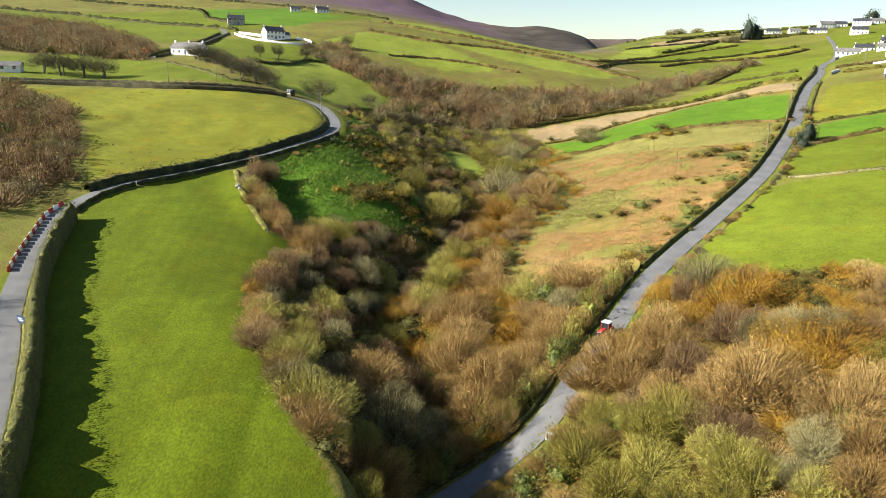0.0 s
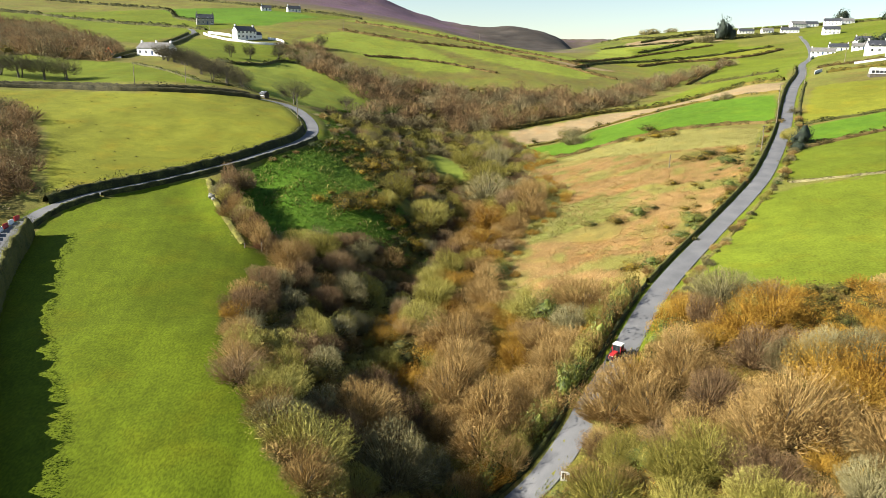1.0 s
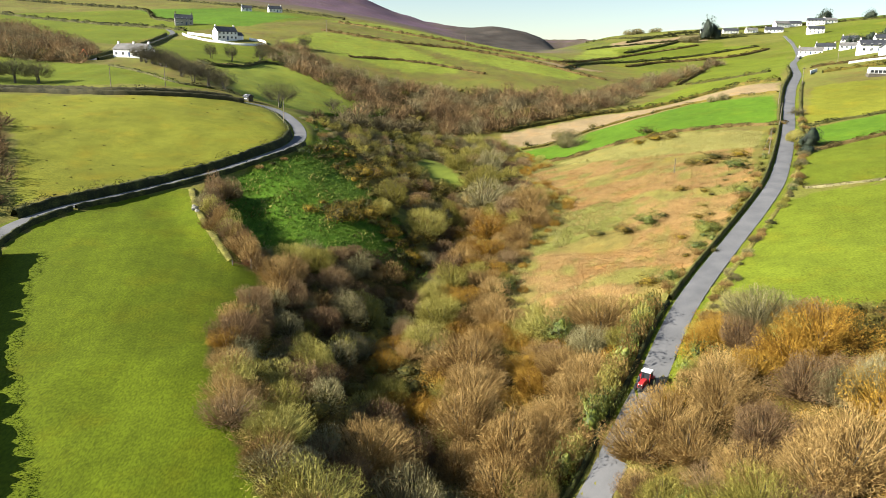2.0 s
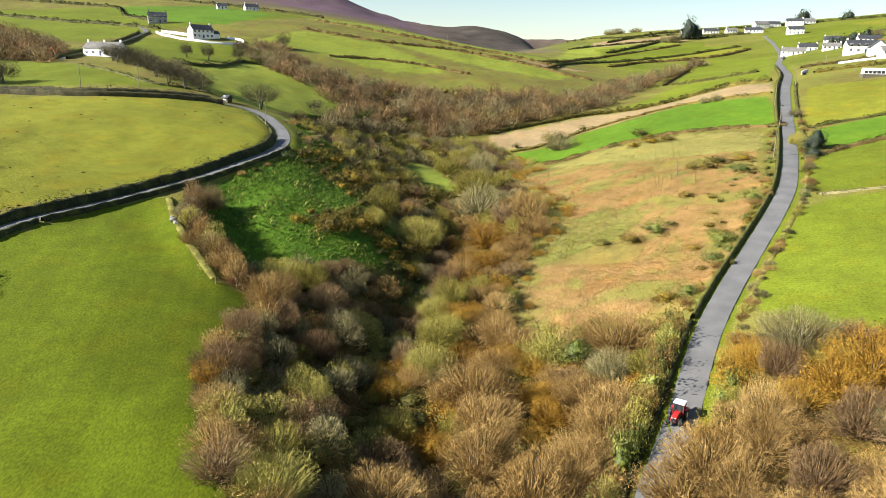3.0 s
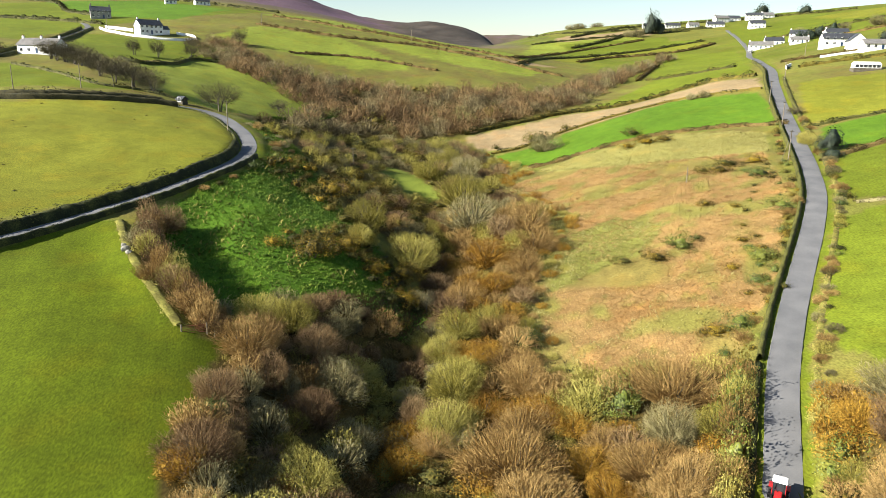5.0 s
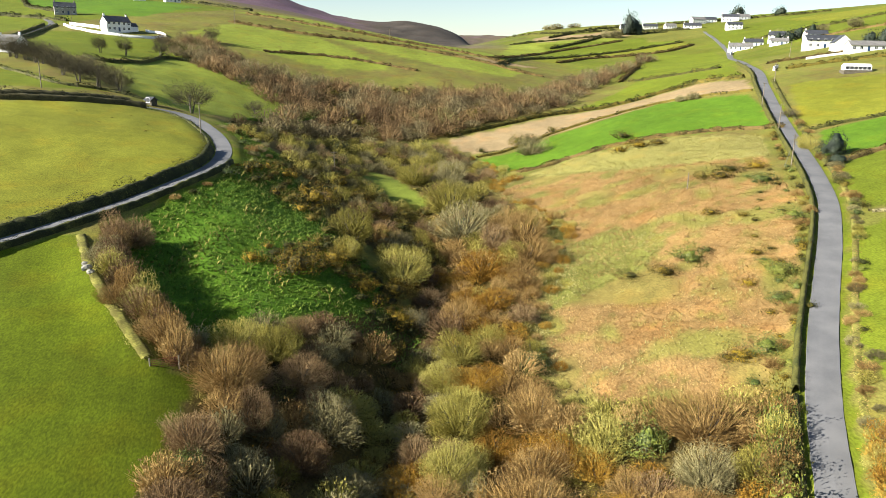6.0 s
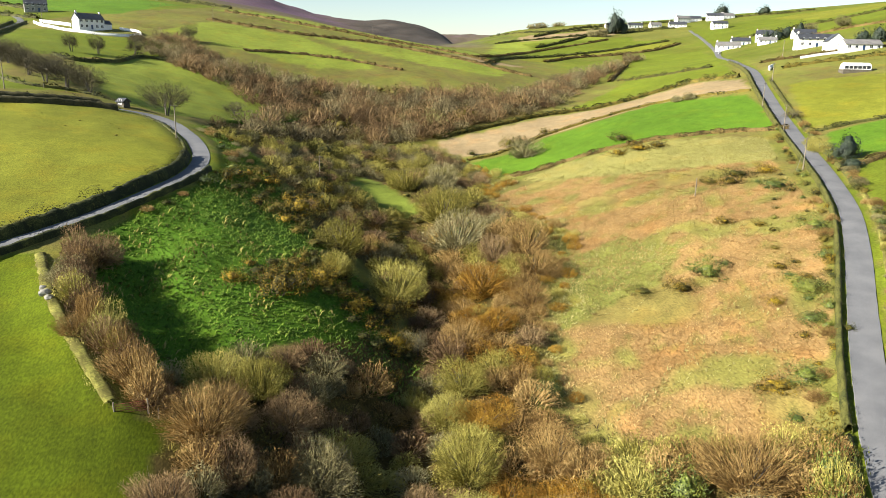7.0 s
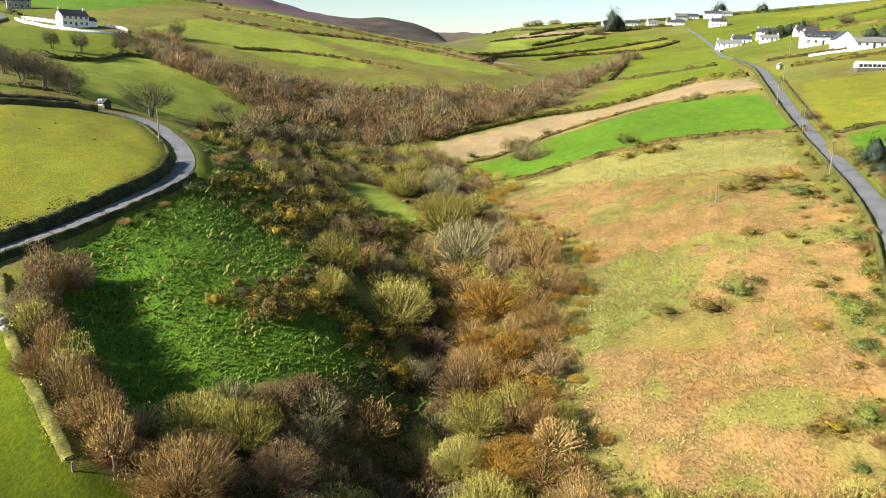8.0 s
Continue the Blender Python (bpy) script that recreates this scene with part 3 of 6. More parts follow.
def blade_mesh(rng, start, tip, width):
    n = len(start)
    side = unit(np.cross(tip - start, rng.normal(size=(n, 3)))) * (width * rng.uniform(0.6, 1.4, n))[:, None]
    return np.stack([start - side, start + side, tip], axis=1).reshape(-1, 3), np.arange(3 * n).reshape(-1, 3)


def twigs(rng, reach, count, inner, outer, width, bend=0.03, upright=0.0):
    """Twigs that fan out from the foot of a shrub and end near its skin."""
    d, p = skin_points(rng, reach, count)
    root = np.c_[rng.normal(size=(count, 2)) * 0.10, np.full(count, -0.12 - 0.5 * upright)]
    start = root + (p - root) * rng.uniform(inner - 0.10, inner + 0.10, (count, 1)) + rng.normal(size=(count, 3)) * bend
    tip = root + (p - root) * rng.uniform(outer - 0.08, outer + 0.05, (count, 1)) + rng.normal(size=(count, 3)) * bend * 1.6
    return blade_mesh(rng, start, tip, width)


def sprays(rng, reach, count, length, width):
    """Side shoots that cross one another just under the skin."""
    d, p = skin_points(rng, reach, count)
    at = (p - (0, 0, HEART)) * np.sqrt(rng.uniform(0.42, 0.94, (count, 1))) + (0, 0, HEART)
    way = unit(d * 0.5 + (0, 0, 0.3) + rng.normal(size=(count, 3)) * 0.75)
    return blade_mesh(rng, at, at + way * (length * rng.uniform(0.5, 1.3, count))[:, None], width)


def leaves(rng, reach, count, size, lo=0.84, hi=1.0):
    """Small leaf sprays, each a bent pair of triangles, about the skin."""
    d, p = skin_points(rng, reach, count)
    at = p * rng.uniform(lo, hi, (count, 1)) + (0, 0, 0.02)
    u = unit(np.cross(d, rng.normal(size=(count, 3))))
    v = unit(np.cross(d, u) + d * 0.7)
    s = (size * rng.uniform(0.6, 1.5, count))[:, None]
    V = np.stack([at - u * s, at + v * s * 0.9, at + u * s, at - v * s * 0.9 + d * s * 0.6], axis=1).reshape(-1, 3)
    k = np.arange(count)[:, None] * 4
    return V, np.concatenate([k + [0, 2, 1], k + [0, 3, 2]])


def thicket(rng, reach, scale, around, up, rough):
    """The tangled inside of a crown, uneven all over."""
    a = np.arange(around) * 2 * np.pi / around
    e = np.linspace(-0.75, 1.2, up)
    d = np.stack([np.cos(e)[:, None] * np.cos(a + 0.5), np.cos(e)[:, None] * np.sin(a + 0.5), np.repeat(np.sin(e)[:, None], around, 1)], axis=2).reshape(-1, 3)
    d = np.concatenate([d, [[0, 0, 1.0]]])
    V = d * (reach(d) * scale * rng.uniform(1 - rough, 1 + rough, len(d)))[:, None] * (1, 1, RISE) + (0, 0, HEART)
    F = []
    for i in range(up):
        for j in range(around):
            p, q = i * around + j, i * around + (j + 1) % around
            F += [(p, q, q + around), (p, q + around, p + around)] if i < up - 1 else [(p, q, around * up)]
    return V, np.array(F)


def merge(parts):
    V, F, at = [], [], 0
    for v, f in parts:
        V.append(v)
        F.append(f + at)
        at += len(v)
    return np.concatenate(V), np.concatenate(F)


def tube(points, radii, sides=5):
    p, V, F = np.array(points, float), [], []
    for i, (q, r) in enumerate(zip(p, radii)):
        t = p[min(i + 1, len(p) - 1)] - p[max(i - 1, 0)]
        t /= np.linalg.norm(t) + 1e-9
        u = np.cross(t, (0.31, 0.77, 0.55))
        u /= np.linalg.norm(u)
        w = np.cross(t, u)
        a = np.arange(sides) * 2 * np.pi / sides
        V.append(q + r * (np.cos(a)[:, None] * u + np.sin(a)[:, None] * w))
    for i in range(len(p) - 1):
        for j in range(sides):
            a, b = i * sides + j, i * sides + (j + 1) % sides
            F += [(a, b, b + sides), (a, b + sides, a + sides)]
    return np.concatenate(V), np.array(F)


def stems(rng, count, top, thick, spread=0.6, fork=2):
    """Tapered stems that fork upward from one foot."""
    out = []
    for k in range(count):
        a = rng.uniform(0, 6.28)
        d = spread * rng.uniform(0.3, 1.0)
        foot = np.array([rng.normal() * 0.05, rng.normal() * 0.05, -0.08])
        mid = foot + np.array([math.cos(a) * d * 0.4, math.sin(a) * d * 0.4, top * 0.5])
        end = np.array([math.cos(a) * d, math.sin(a) * d, top * rng.uniform(0.75, 1.0)])
        out.append(tube([foot, mid, end], [thick, thick * 0.7, thick * 0.2]))
        for _ in range(fork):
            e2 = mid + (end - mid) * rng.uniform(0.6, 1.1) + rng.normal(size=3) * 0.16
            out.append(tube([mid, (mid + e2) / 2 + rng.normal(size=3) * 0.03, e2], [thick * 0.5, thick * 0.35, thick * 0.12], 3))
    return merge(out)


def mesh_of(name, V, F, mat, tone=None):
    me = bpy.data.meshes.new(name)
    me.from_pydata(V.tolist(), [], F.tolist())
    layer = me.attributes.new("tone", "FLOAT", "POINT")
    layer.data.foreach_set("value", np.full(len(V), 0.5, np.float32) if tone is None else tone.astype(np.float32))
    me.materials.append(mat)
    me.polygons.foreach_set("use_smooth", np.ones(len(F), bool))
    return me


def crown(kind, seed, fine=1.0):
    """Vertices and faces of one unit crown of a kind; fine: how many twigs or leaves, 1 is near."""
    rng = np.random.RandomState(seed)
    thick = min(fine ** -0.42, 3.2)
    near_by = fine >= 0.3
    if kind in ("brown", "red", "grey", "willow", "rust"):
        reach = skin_radius(rng, 0.42 if kind == "rust" else 0.30)
        soft = {"brown": 1.0, "red": 1.0, "grey": 0.9, "willow": 0.75, "rust": 0.45}[kind]
        if near_by:
            out = [twigs(rng, reach, int(1250 * fine * soft), 0.74, 0.98, 0.0064 * thick, 0.020),
                   twigs(rng, reach, int(900 * fine), 0.30, 0.80, 0.0130 * thick, 0.050),
                   sprays(rng, reach, int(3300 * fine), 0.095, 0.0064 * thick)]
        else:
            out = [twigs(rng, reach, int(1900 * fine * soft), 0.50, 0.97, 0.0098 * thick, 0.030), sprays(rng, reach, int(4200 * fine), 0.12, 0.0092 * thick)]
        if kind in ("willow", "rust"):
            out.append(leaves(rng, reach, int((500 if kind == "willow" else 900) * fine), (0.013 if kind == "willow" else 0.019) * thick))
        return merge(out)
    if kind in ("ivy", "gorse", "bloom"):
        reach = skin_radius(rng, 0.62)
        return merge([thicket(rng, reach, 0.40, 7, 4, 0.2), leaves(rng, reach, int(1700 * fine), 0.026 * thick, 0.62), sprays(rng, reach, int(900 * fine), 0.16, 0.014 * thick)])
    if kind == "tree":
        reach = skin_radius(rng, 0.5)
        V, F = merge([twigs(rng, reach, int(500 * fine), 0.5, 1.0, 0.007 * thick, 0.07), sprays(rng, reach, int(1200 * fine), 0.20, 0.0065 * thick)])
        return V * (1, 1, 0.72) + (0, 0, 0.30), F
    reach = skin_radius(rng, 0.6)      # conifer
    return merge([thicket(rng, reach, 0.6, 8, 5, 0.25), leaves(rng, reach, int(1500 * fine), 0.042 * thick, 0.6)])


COAT = {"brown": BARE_BROWN, "red": BARE_RED, "grey": BARE_GREY, "willow": WILLOW, "rust": RUST, "ivy": IVY, "gorse": GORSE, "bloom": GORSE_BLOOM, "tree": TREE_TWIGS, "conifer": CONIFER}
WORDS = {"brown": "bare brown willow shrub with dense upright twigs on the slope", "red": "reddish bare shrub with fine twigs in the gully", "grey": "bare grey shrub with pale branching twigs",
         "willow": "rounded yellowish green willow shrub with thin twigs", "rust": "rust orange shrub with withered leaves", "ivy": "fresh green leafy bush in the scrub",
         "gorse": "dark green gorse bush on rough ground", "bloom": "gorse bush with yellow blossom on the slope", "tree": "bare grey tree with spreading branches", "conifer": "dark evergreen tree with dense needles"}
CATEGORY = {"tree": "tree", "conifer": "tree"}
MODELS = {}


def plant(kind, x, y, r, h, rng, fine=1.0, label=""):
    """One shrub or tree of its own: an empty at its foot with stems and crown."""
    model = rng.randint(0, 4)
    key = (kind, model, fine)
    if key not in MODELS:
        V, F = crown(kind, 100 + 7 * model + len(kind) * 31, fine)
        trunk = kind in ("tree", "conifer")
        S = stems(np.random.RandomState(model + 5), 3 if trunk else 4, 0.75, 0.045 if trunk else 0.02, 0.35 if trunk else 0.7, 4 if trunk else 2)
        MODELS[key] = mesh_of("crown", V, F, COAT[kind]), mesh_of("trunk", *S, BARK)
    name = "tree" if kind in ("tree", "conifer") else "gorse_bush" if kind in ("gorse", "bloom") else "shrub"
    ob = new(name)
    ob.empty_display_size = 0.5
    ob.matrix_world = pose(x, y, float(ground(x, y)[0]) - 0.15, 0, 0, rng.uniform(0, 360)) @ Matrix.Diagonal((r, r, h, 1))
    for part_name, me in zip(("crown", "trunk"), MODELS[key]):
        child = new(part_name, me)
        child.parent = ob
    return tagged(ob, label or WORDS[kind], CATEGORY.get(kind, "bush"), "scrub in the valley" if name != "tree" else "")


def scatter(rng, poly, spacing, tries=30):
    """Evenly random places inside a polygon."""
    q = np.array(poly, float)
    lo, hi = q.min(axis=0), q.max(axis=0)
    count = int((hi[0] - lo[0]) * (hi[1] - lo[1]) / spacing ** 2 * tries / 6)
    p = rng.uniform(lo, hi, (count, 2))
    p = p[inside(p[:, 0], p[:, 1], poly)]
    cell, kept = {}, []
    for x, y in p:
        i, j = int(x // spacing), int(y // spacing)
        if all((x - a) ** 2 + (y - b) ** 2 > spacing ** 2 for di in (-1, 0, 1) for dj in (-1, 0, 1) for a, b in cell.get((i + di, j + dj), ())):
            cell.setdefault((i, j), []).append((x, y))
            kept.append((x, y))
    return kept


def clear_of_roads(x, y, gap):
    return all(near_line(np.array([x]), np.array([y]), p)[0][0] > half + gap for p, z, half in ROADS)


def joined(name, kind, places, seed, fine, label, category, mat=None):
    """Many crowns of a kind as one mesh, for what nobody could count."""
    rng = np.random.RandomState(seed)
    models = [crown(kind, 300 + 11 * k + seed, fine) for k in range(4)]
    V, F, T, at = [], [], [], 0
    arr = np.array(places)
    z = ground(arr[:, 0], arr[:, 1])
    for (x, y, r, h), g in zip(places, z):
        v, f = models[rng.randint(4)]
        a = rng.uniform(0, 6.28)
        c, s = math.cos(a), math.sin(a)
        w = np.c_[(v[:, 0] * c - v[:, 1] * s) * r + x, (v[:, 0] * s + v[:, 1] * c) * r + y, v[:, 2] * h + g - 0.15]
        V.append(w)
        F.append(f + at)
        tone = np.full(len(v), rng.uniform())
        T.append(tone)
        at += len(v)
    me = mesh_of(name, np.concatenate(V), np.concatenate(F), mat or COAT[kind], np.concatenate(T))
    return tagged(new(name, me), label, category, kind="stuff")


# shrubs that stand out, in plan: x, y, radius, height
STANDOUT = [
    ("willow", [(40.3, 67.8, 2.6, 3.2), (32.8, 70.7, 2.7, 3.4), (36, 71.5, 3, 3.8), (27.9, 72.6, 3, 3.8), (34.4, 73.8, 3.9, 4.9), (22, 77.3, 4, 5), (33.7, 77.5, 3.5, 4.3), (26.4, 78.9, 3.9, 4.9), (31.4, 84.4, 4.3, 5.3), (27.7, 84.7, 4.3, 5.3), (19.2, 84.7, 4.3, 5.3), (-5.3, 85.2, 2.6, 3.2), (-15.8, 85.9, 5.2, 6.5), (-10, 86.3, 3.4, 4.2), (22.5, 90.8, 3.2, 4), (-21.5, 96.6, 3.8, 4.7), (9, 98.3, 3.2, 4), (-24, 99.5, 2.7, 3.3), (-22.4, 103.3, 3.9, 4.8), (33.9, 109.7, 1.9, 2.3), (-0.3, 119.8, 2.5, 3.1), (-19.7, 120.1, 3.6, 4.5), (-9.1, 120.3, 3.5, 4.4), (27.9, 125.1, 2.9, 3.6)]),
    ("willow", [(-22.5, 127.4, 2.3, 2.9), (-22.4, 134.2, 2, 2.6), (-3.4, 136.5, 4, 5), (-0.5, 138.4, 2.6, 3.2), (-0, 146.4, 4.1, 5.2), (-23.6, 157.9, 3.8, 4.8), (-0, 158.4, 3.4, 4.2), (-28.6, 159.6, 3.7, 4.7), (14.7, 163.5, 2.2, 2.7), (-3, 163.9, 2.3, 2.8), (3.9, 165.1, 3.8, 4.7), (9.3, 168.2, 2.9, 3.6), (-11.6, 195.4, 3.5, 4.4), (-1.1, 196.6, 5.2, 6.5), (-9.4, 211, 5.4, 6.8), (18, 245.6, 6.4, 8), (13.8, 279.3, 5.5, 6.8), (26.1, 318, 4.4, 4.6), (23.5, 336, 4.6, 4.8)]),
    ("grey", [(39.4, 70.2, 2.6, 3.3), (43.2, 73, 3.3, 4.1), (45.2, 79.4, 2.1, 2.7), (-14.2, 81.7, 2.7, 3.4), (-5.8, 91.2, 5.5, 6.9), (53.2, 93.8, 3.6, 4.5), (-1.1, 94.7, 4, 5), (49.6, 95.7, 3.3, 4.1), (44.4, 96.3, 3.2, 4.1), (-24.5, 109.8, 1.6, 2), (44, 114.9, 4.5, 5.6), (-24.7, 121.1, 2.2, 2.7), (23.2, 126.5, 3.5, 4.4), (-26.6, 134.6, 2.5, 3.1), (-14.8, 135.1, 3.3, 4.2), (-9.7, 135.8, 2.1, 2.6), (-24, 142.3, 2.6, 3.3), (-16.7, 144.9, 4.1, 5.1), (-17.2, 158.3, 2.5, 3.2), (-45.9, 173.4, 2.2, 2.8), (-49.5, 178, 2.3, 2.9), (0.3, 215.4, 2.7, 3.4), (16.3, 224.7, 6.7, 8.4), (24.2, 265.9, 4, 5)]),
    ("grey", [(25.1, 284, 5.6, 7.1), (61.4, 313.9, 5.2, 6.5)]),
    ("red", [(36, 78.5, 3.4, 4.2), (33.8, 81.8, 3.6, 4.5), (34.3, 93.3, 3.9, 4.9), (-13.4, 95.5, 2.8, 3.5), (41.9, 98.3, 3.8, 4.7), (-5.1, 105.8, 4.3, 5.4), (-10.1, 110.8, 4.5, 5.6), (40.5, 112, 3.4, 4.3), (-17.5, 117, 2.8, 3.5), (-31.1, 121.3, 3.8, 4.7), (-29.1, 127.4, 2.6, 3.3), (-31, 134.5, 3.3, 4.1), (-20.2, 137, 3.5, 4.4), (-6.4, 141.6, 2.6, 3.3), (-25.7, 143.2, 3.5, 4.4), (-34.3, 152.2, 2.5, 3.1), (-20.1, 152.9, 3.4, 4.2), (-20, 164.7, 2.3, 2.9), (-41, 165.1, 2.5, 3.2), (-12.5, 166.6, 1.6, 2), (-48.1, 189.5, 3.7, 4.6), (21.7, 213, 4.4, 5.5), (7.8, 229.5, 3.2, 4)]),
    ("brown", [(44.5, 66.1, 3.4, 4.2), (48, 71.1, 3.6, 4.5), (48.2, 77.3, 4.2, 5.3), (-8.3, 78.5, 4.8, 6.1), (51.9, 79.1, 4.3, 5.4), (43.9, 82.3, 4.3, 5.4), (37.3, 84.5, 4.3, 5.4), (40.1, 84.9, 5.9, 7.3), (30.9, 89.1, 3.8, 4.7), (28, 95.8, 4.3, 5.4), (23.2, 99.3, 4.4, 5.5), (5.6, 99.5, 4.6, 5.7), (33.1, 100.4, 3.8, 4.7), (-10.4, 100.7, 4.8, 5.9), (10.8, 101.1, 4, 5), (26.7, 101.1, 4.8, 6), (34.7, 103.6, 4.2, 5.3), (0.4, 104.5, 3.7, 4.7), (7.5, 105.1, 5.8, 7.3), (-27.1, 105.4, 1.9, 2.3), (-28.8, 106.3, 2.1, 2.7), (12.9, 106.7, 3.8, 4.7), (15.5, 108.8, 3.8, 4.8), (-30.1, 111.5, 2.6, 3.3)]),
    ("brown", [(18.5, 111.8, 4.1, 5.1), (2.1, 112, 5.2, 6.5), (20, 116.2, 4.5, 5.7), (3.4, 119.7, 4.7, 5.9), (18.1, 121.5, 3.7, 4.6), (3.7, 126.9, 5.6, 7), (15.6, 129.1, 2.4, 3.1), (-5.3, 133.4, 2.5, 3.1), (27, 133.8, 4.8, 6), (6.7, 134.5, 3.8, 4.8), (9.9, 145.8, 3.7, 4.6), (-28.9, 148.4, 4, 5), (-34.7, 154.9, 2.1, 2.7), (-38, 156.5, 2.6, 3.3), (11.8, 164.1, 2.5, 3.1), (-45.2, 164.6, 2.1, 2.6), (7, 178.8, 3.7, 4.6), (21.3, 188.4, 3.2, 4), (29.3, 199, 2.5, 3.2), (27, 201.2, 4.4, 5.5), (12, 213.4, 2.5, 3.1), (28.9, 214.2, 5.2, 6.4)]),
    ("rust", [(41.8, 79, 2.7, 2.6), (49.4, 86.6, 3.9, 3.7), (52.8, 89.7, 4.7, 4.5), (48, 92, 4.5, 4.3), (6.3, 93.8, 3.1, 3), (39.3, 105, 3.4, 3.2), (43.5, 105.1, 4.2, 4), (47.9, 106, 5.2, 4.9), (38.9, 115.5, 3.5, 3.3), (-3.6, 116.1, 3.1, 3), (10.2, 116.7, 2.9, 2.8), (-6.3, 118.3, 3.5, 3.3), (-32.4, 118.5, 2.5, 2.4), (13.2, 120.1, 3.3, 3.2), (12.3, 125.7, 3.2, 3), (-9.5, 130.9, 3.1, 2.9), (13.5, 133.5, 2.9, 2.7), (-8.5, 136.6, 3, 2.9), (11.2, 137.6, 3.3, 3.2), (5.4, 138.3, 2.6, 2.5), (3, 141.4, 3, 2.8), (4.7, 156.3, 3.4, 3.2), (13, 181.4, 4.1, 3.9), (10.1, 186.5, 3.4, 3.2)]),
    ("rust", [(10.3, 196.1, 3.3, 3.1), (15.1, 197.6, 5.8, 5.5)]),
    ("bloom", [(-6, 169.4, 1.5, 1.5), (-3.8, 179, 2.2, 2.2), (-20.9, 182.2, 3.9, 3.9), (-9.3, 183.8, 2.4, 2.4), (-28.3, 185.3, 1.7, 1.7), (-22.6, 186.2, 2.2, 2.2), (-3.9, 187.2, 3, 3), (-14.6, 190, 2.5, 2.5), (-12.3, 197.3, 2.1, 2.1), (-17.4, 227.2, 3.9, 3.9), (-5.5, 244.6, 3.2, 3.2), (-10.6, 252.8, 3.1, 3.1)]),
    ("gorse", [(-18, 105.7, 2.9, 2.9), (8.1, 114, 2.4, 2.4), (-28.1, 121.2, 2.8, 2.8), (9, 128.9, 2.7, 2.7), (5.1, 151.8, 1.9, 1.9), (5.6, 242.3, 3, 3), (-0.4, 244.8, 3.2, 3.2), (-18.7, 257.7, 4, 4), (-12, 282, 3.9, 3.9), (-8, 316.2, 5.3, 5.3), (62.2, 334.6, 3.6, 3.6)]),
    ("ivy", [(47.9, 76.1, 2.1, 2.7), (25.1, 88.8, 1.9, 2.5), (20.3, 109, 2.6, 3.4), (-11.5, 130.2, 1.5, 1.9), (-31.1, 130.7, 1.7, 2.3), (20.5, 134.7, 2.9, 3.8), (14.4, 160, 2.1, 2.7)]),
    ("tree", [(-0.4, 178.2, 1.6, 3.6)]),
    ("bloom", [(44.6, 179.3, 2.5, 1.9), (59.3, 174.6, 1.8, 1.1), (52.2, 165.2, 1.6, 1.0), (39.5, 146.7, 2.2, 1.5), (80.3, 221.8, 3.4, 1.9), (90.8, 224.0, 2.7, 2.0), (38.1, 148.0, 1.2, 0.9), (64.7, 199.0, 2.0, 1.2), (68.1, 193.0, 1.4, 0.9), (60.1, 168.9, 1.7, 1.0), (82.1, 271.4, 4.0, 2.8), (77.0, 273.2, 3.2, 2.2), (87.1, 269.4, 2.8, 2.0)]),
    ("ivy", [(49.9, 180.9, 3.4, 2.6), (57.6, 166.0, 3.1, 2.3), (43.0, 146.0, 2.4, 1.9), (73.9, 185.1, 2.7, 2.1), (84.3, 211.6, 3.2, 2.2), (52.4, 157.6, 1.8, 1.6)]),
    ("gorse", [(54.4, 182.4, 1.3, 1.0), (39.7, 182.8, 2.3, 0.9), (85.4, 290.9, 3.5, 2.4), (84.4, 225.6, 3.7, 2.0), (77.2, 225.5, 2.7, 1.4), (65.9, 332.6, 3.4, 3.6), (47.2, 332.9, 1.8, 2.0), (78.3, 341.5, 1.9, 2.2)]),
    ("grey", [(125.4, 328.2, 2.3, 2.7), (129.6, 325.8, 2.6, 3.0)]),
]
rng = np.random.RandomState(11)
taken = []
for kind, spots in STANDOUT:
    for x, y, r, h in spots:
        plant(kind, x, y, r * 1.08, h * 1.08, rng, 0.95 if y < 165 and r > 3 else 0.62 if y < 200 else 0.42)
        taken.append((x, y, r))

# ---- scrub zones in plan ----


WOOD_EDGE = [(13, 147), (20, 138), (16, 148), (22, 177), (42, 217), (36, 262), (50, 283), (44, 322), (38, 330), (42, 300), (33, 266), (35, 226), (26, 200), (18, 178)]
BEND_BANK = [(-46, 206), (-36, 226), (-34, 256), (-44, 284), (-42, 300), (-26, 262), (-33, 232), (-42, 208)]


def gully_kind(x, y, u):
    sunny = x > -4 + 0.10 * (y - 100)
    if y > 235:
        return "willow" if u < 0.42 else "grey" if u < 0.58 else "gorse" if u < 0.74 else "red"
    if sunny:
        return "willow" if u < 0.36 else "brown" if u < 0.66 else "rust" if u < 0.9 else "ivy" if u < 0.92 else "red"
    return "willow" if u < 0.26 else "grey" if u < 0.46 else "red" if u < 0.72 else "brown" if u < 0.86 else "gorse"


def right_kind(x, y, u):
    if y < 90 and x < 48:
        return "willow" if u < 0.68 else "brown" if u < 0.86 else "ivy"
    return "willow" if u < 0.3 else "brown" if u < 0.56 else "red" if u < 0.66 else "rust" if u < 0.95 else "gorse"


def far_kind(x, y, u):
    return "grey" if u < 0.42 else "red" if u < 0.78 else "brown" if u < 0.86 else "willow" if u < 0.95 else "gorse"


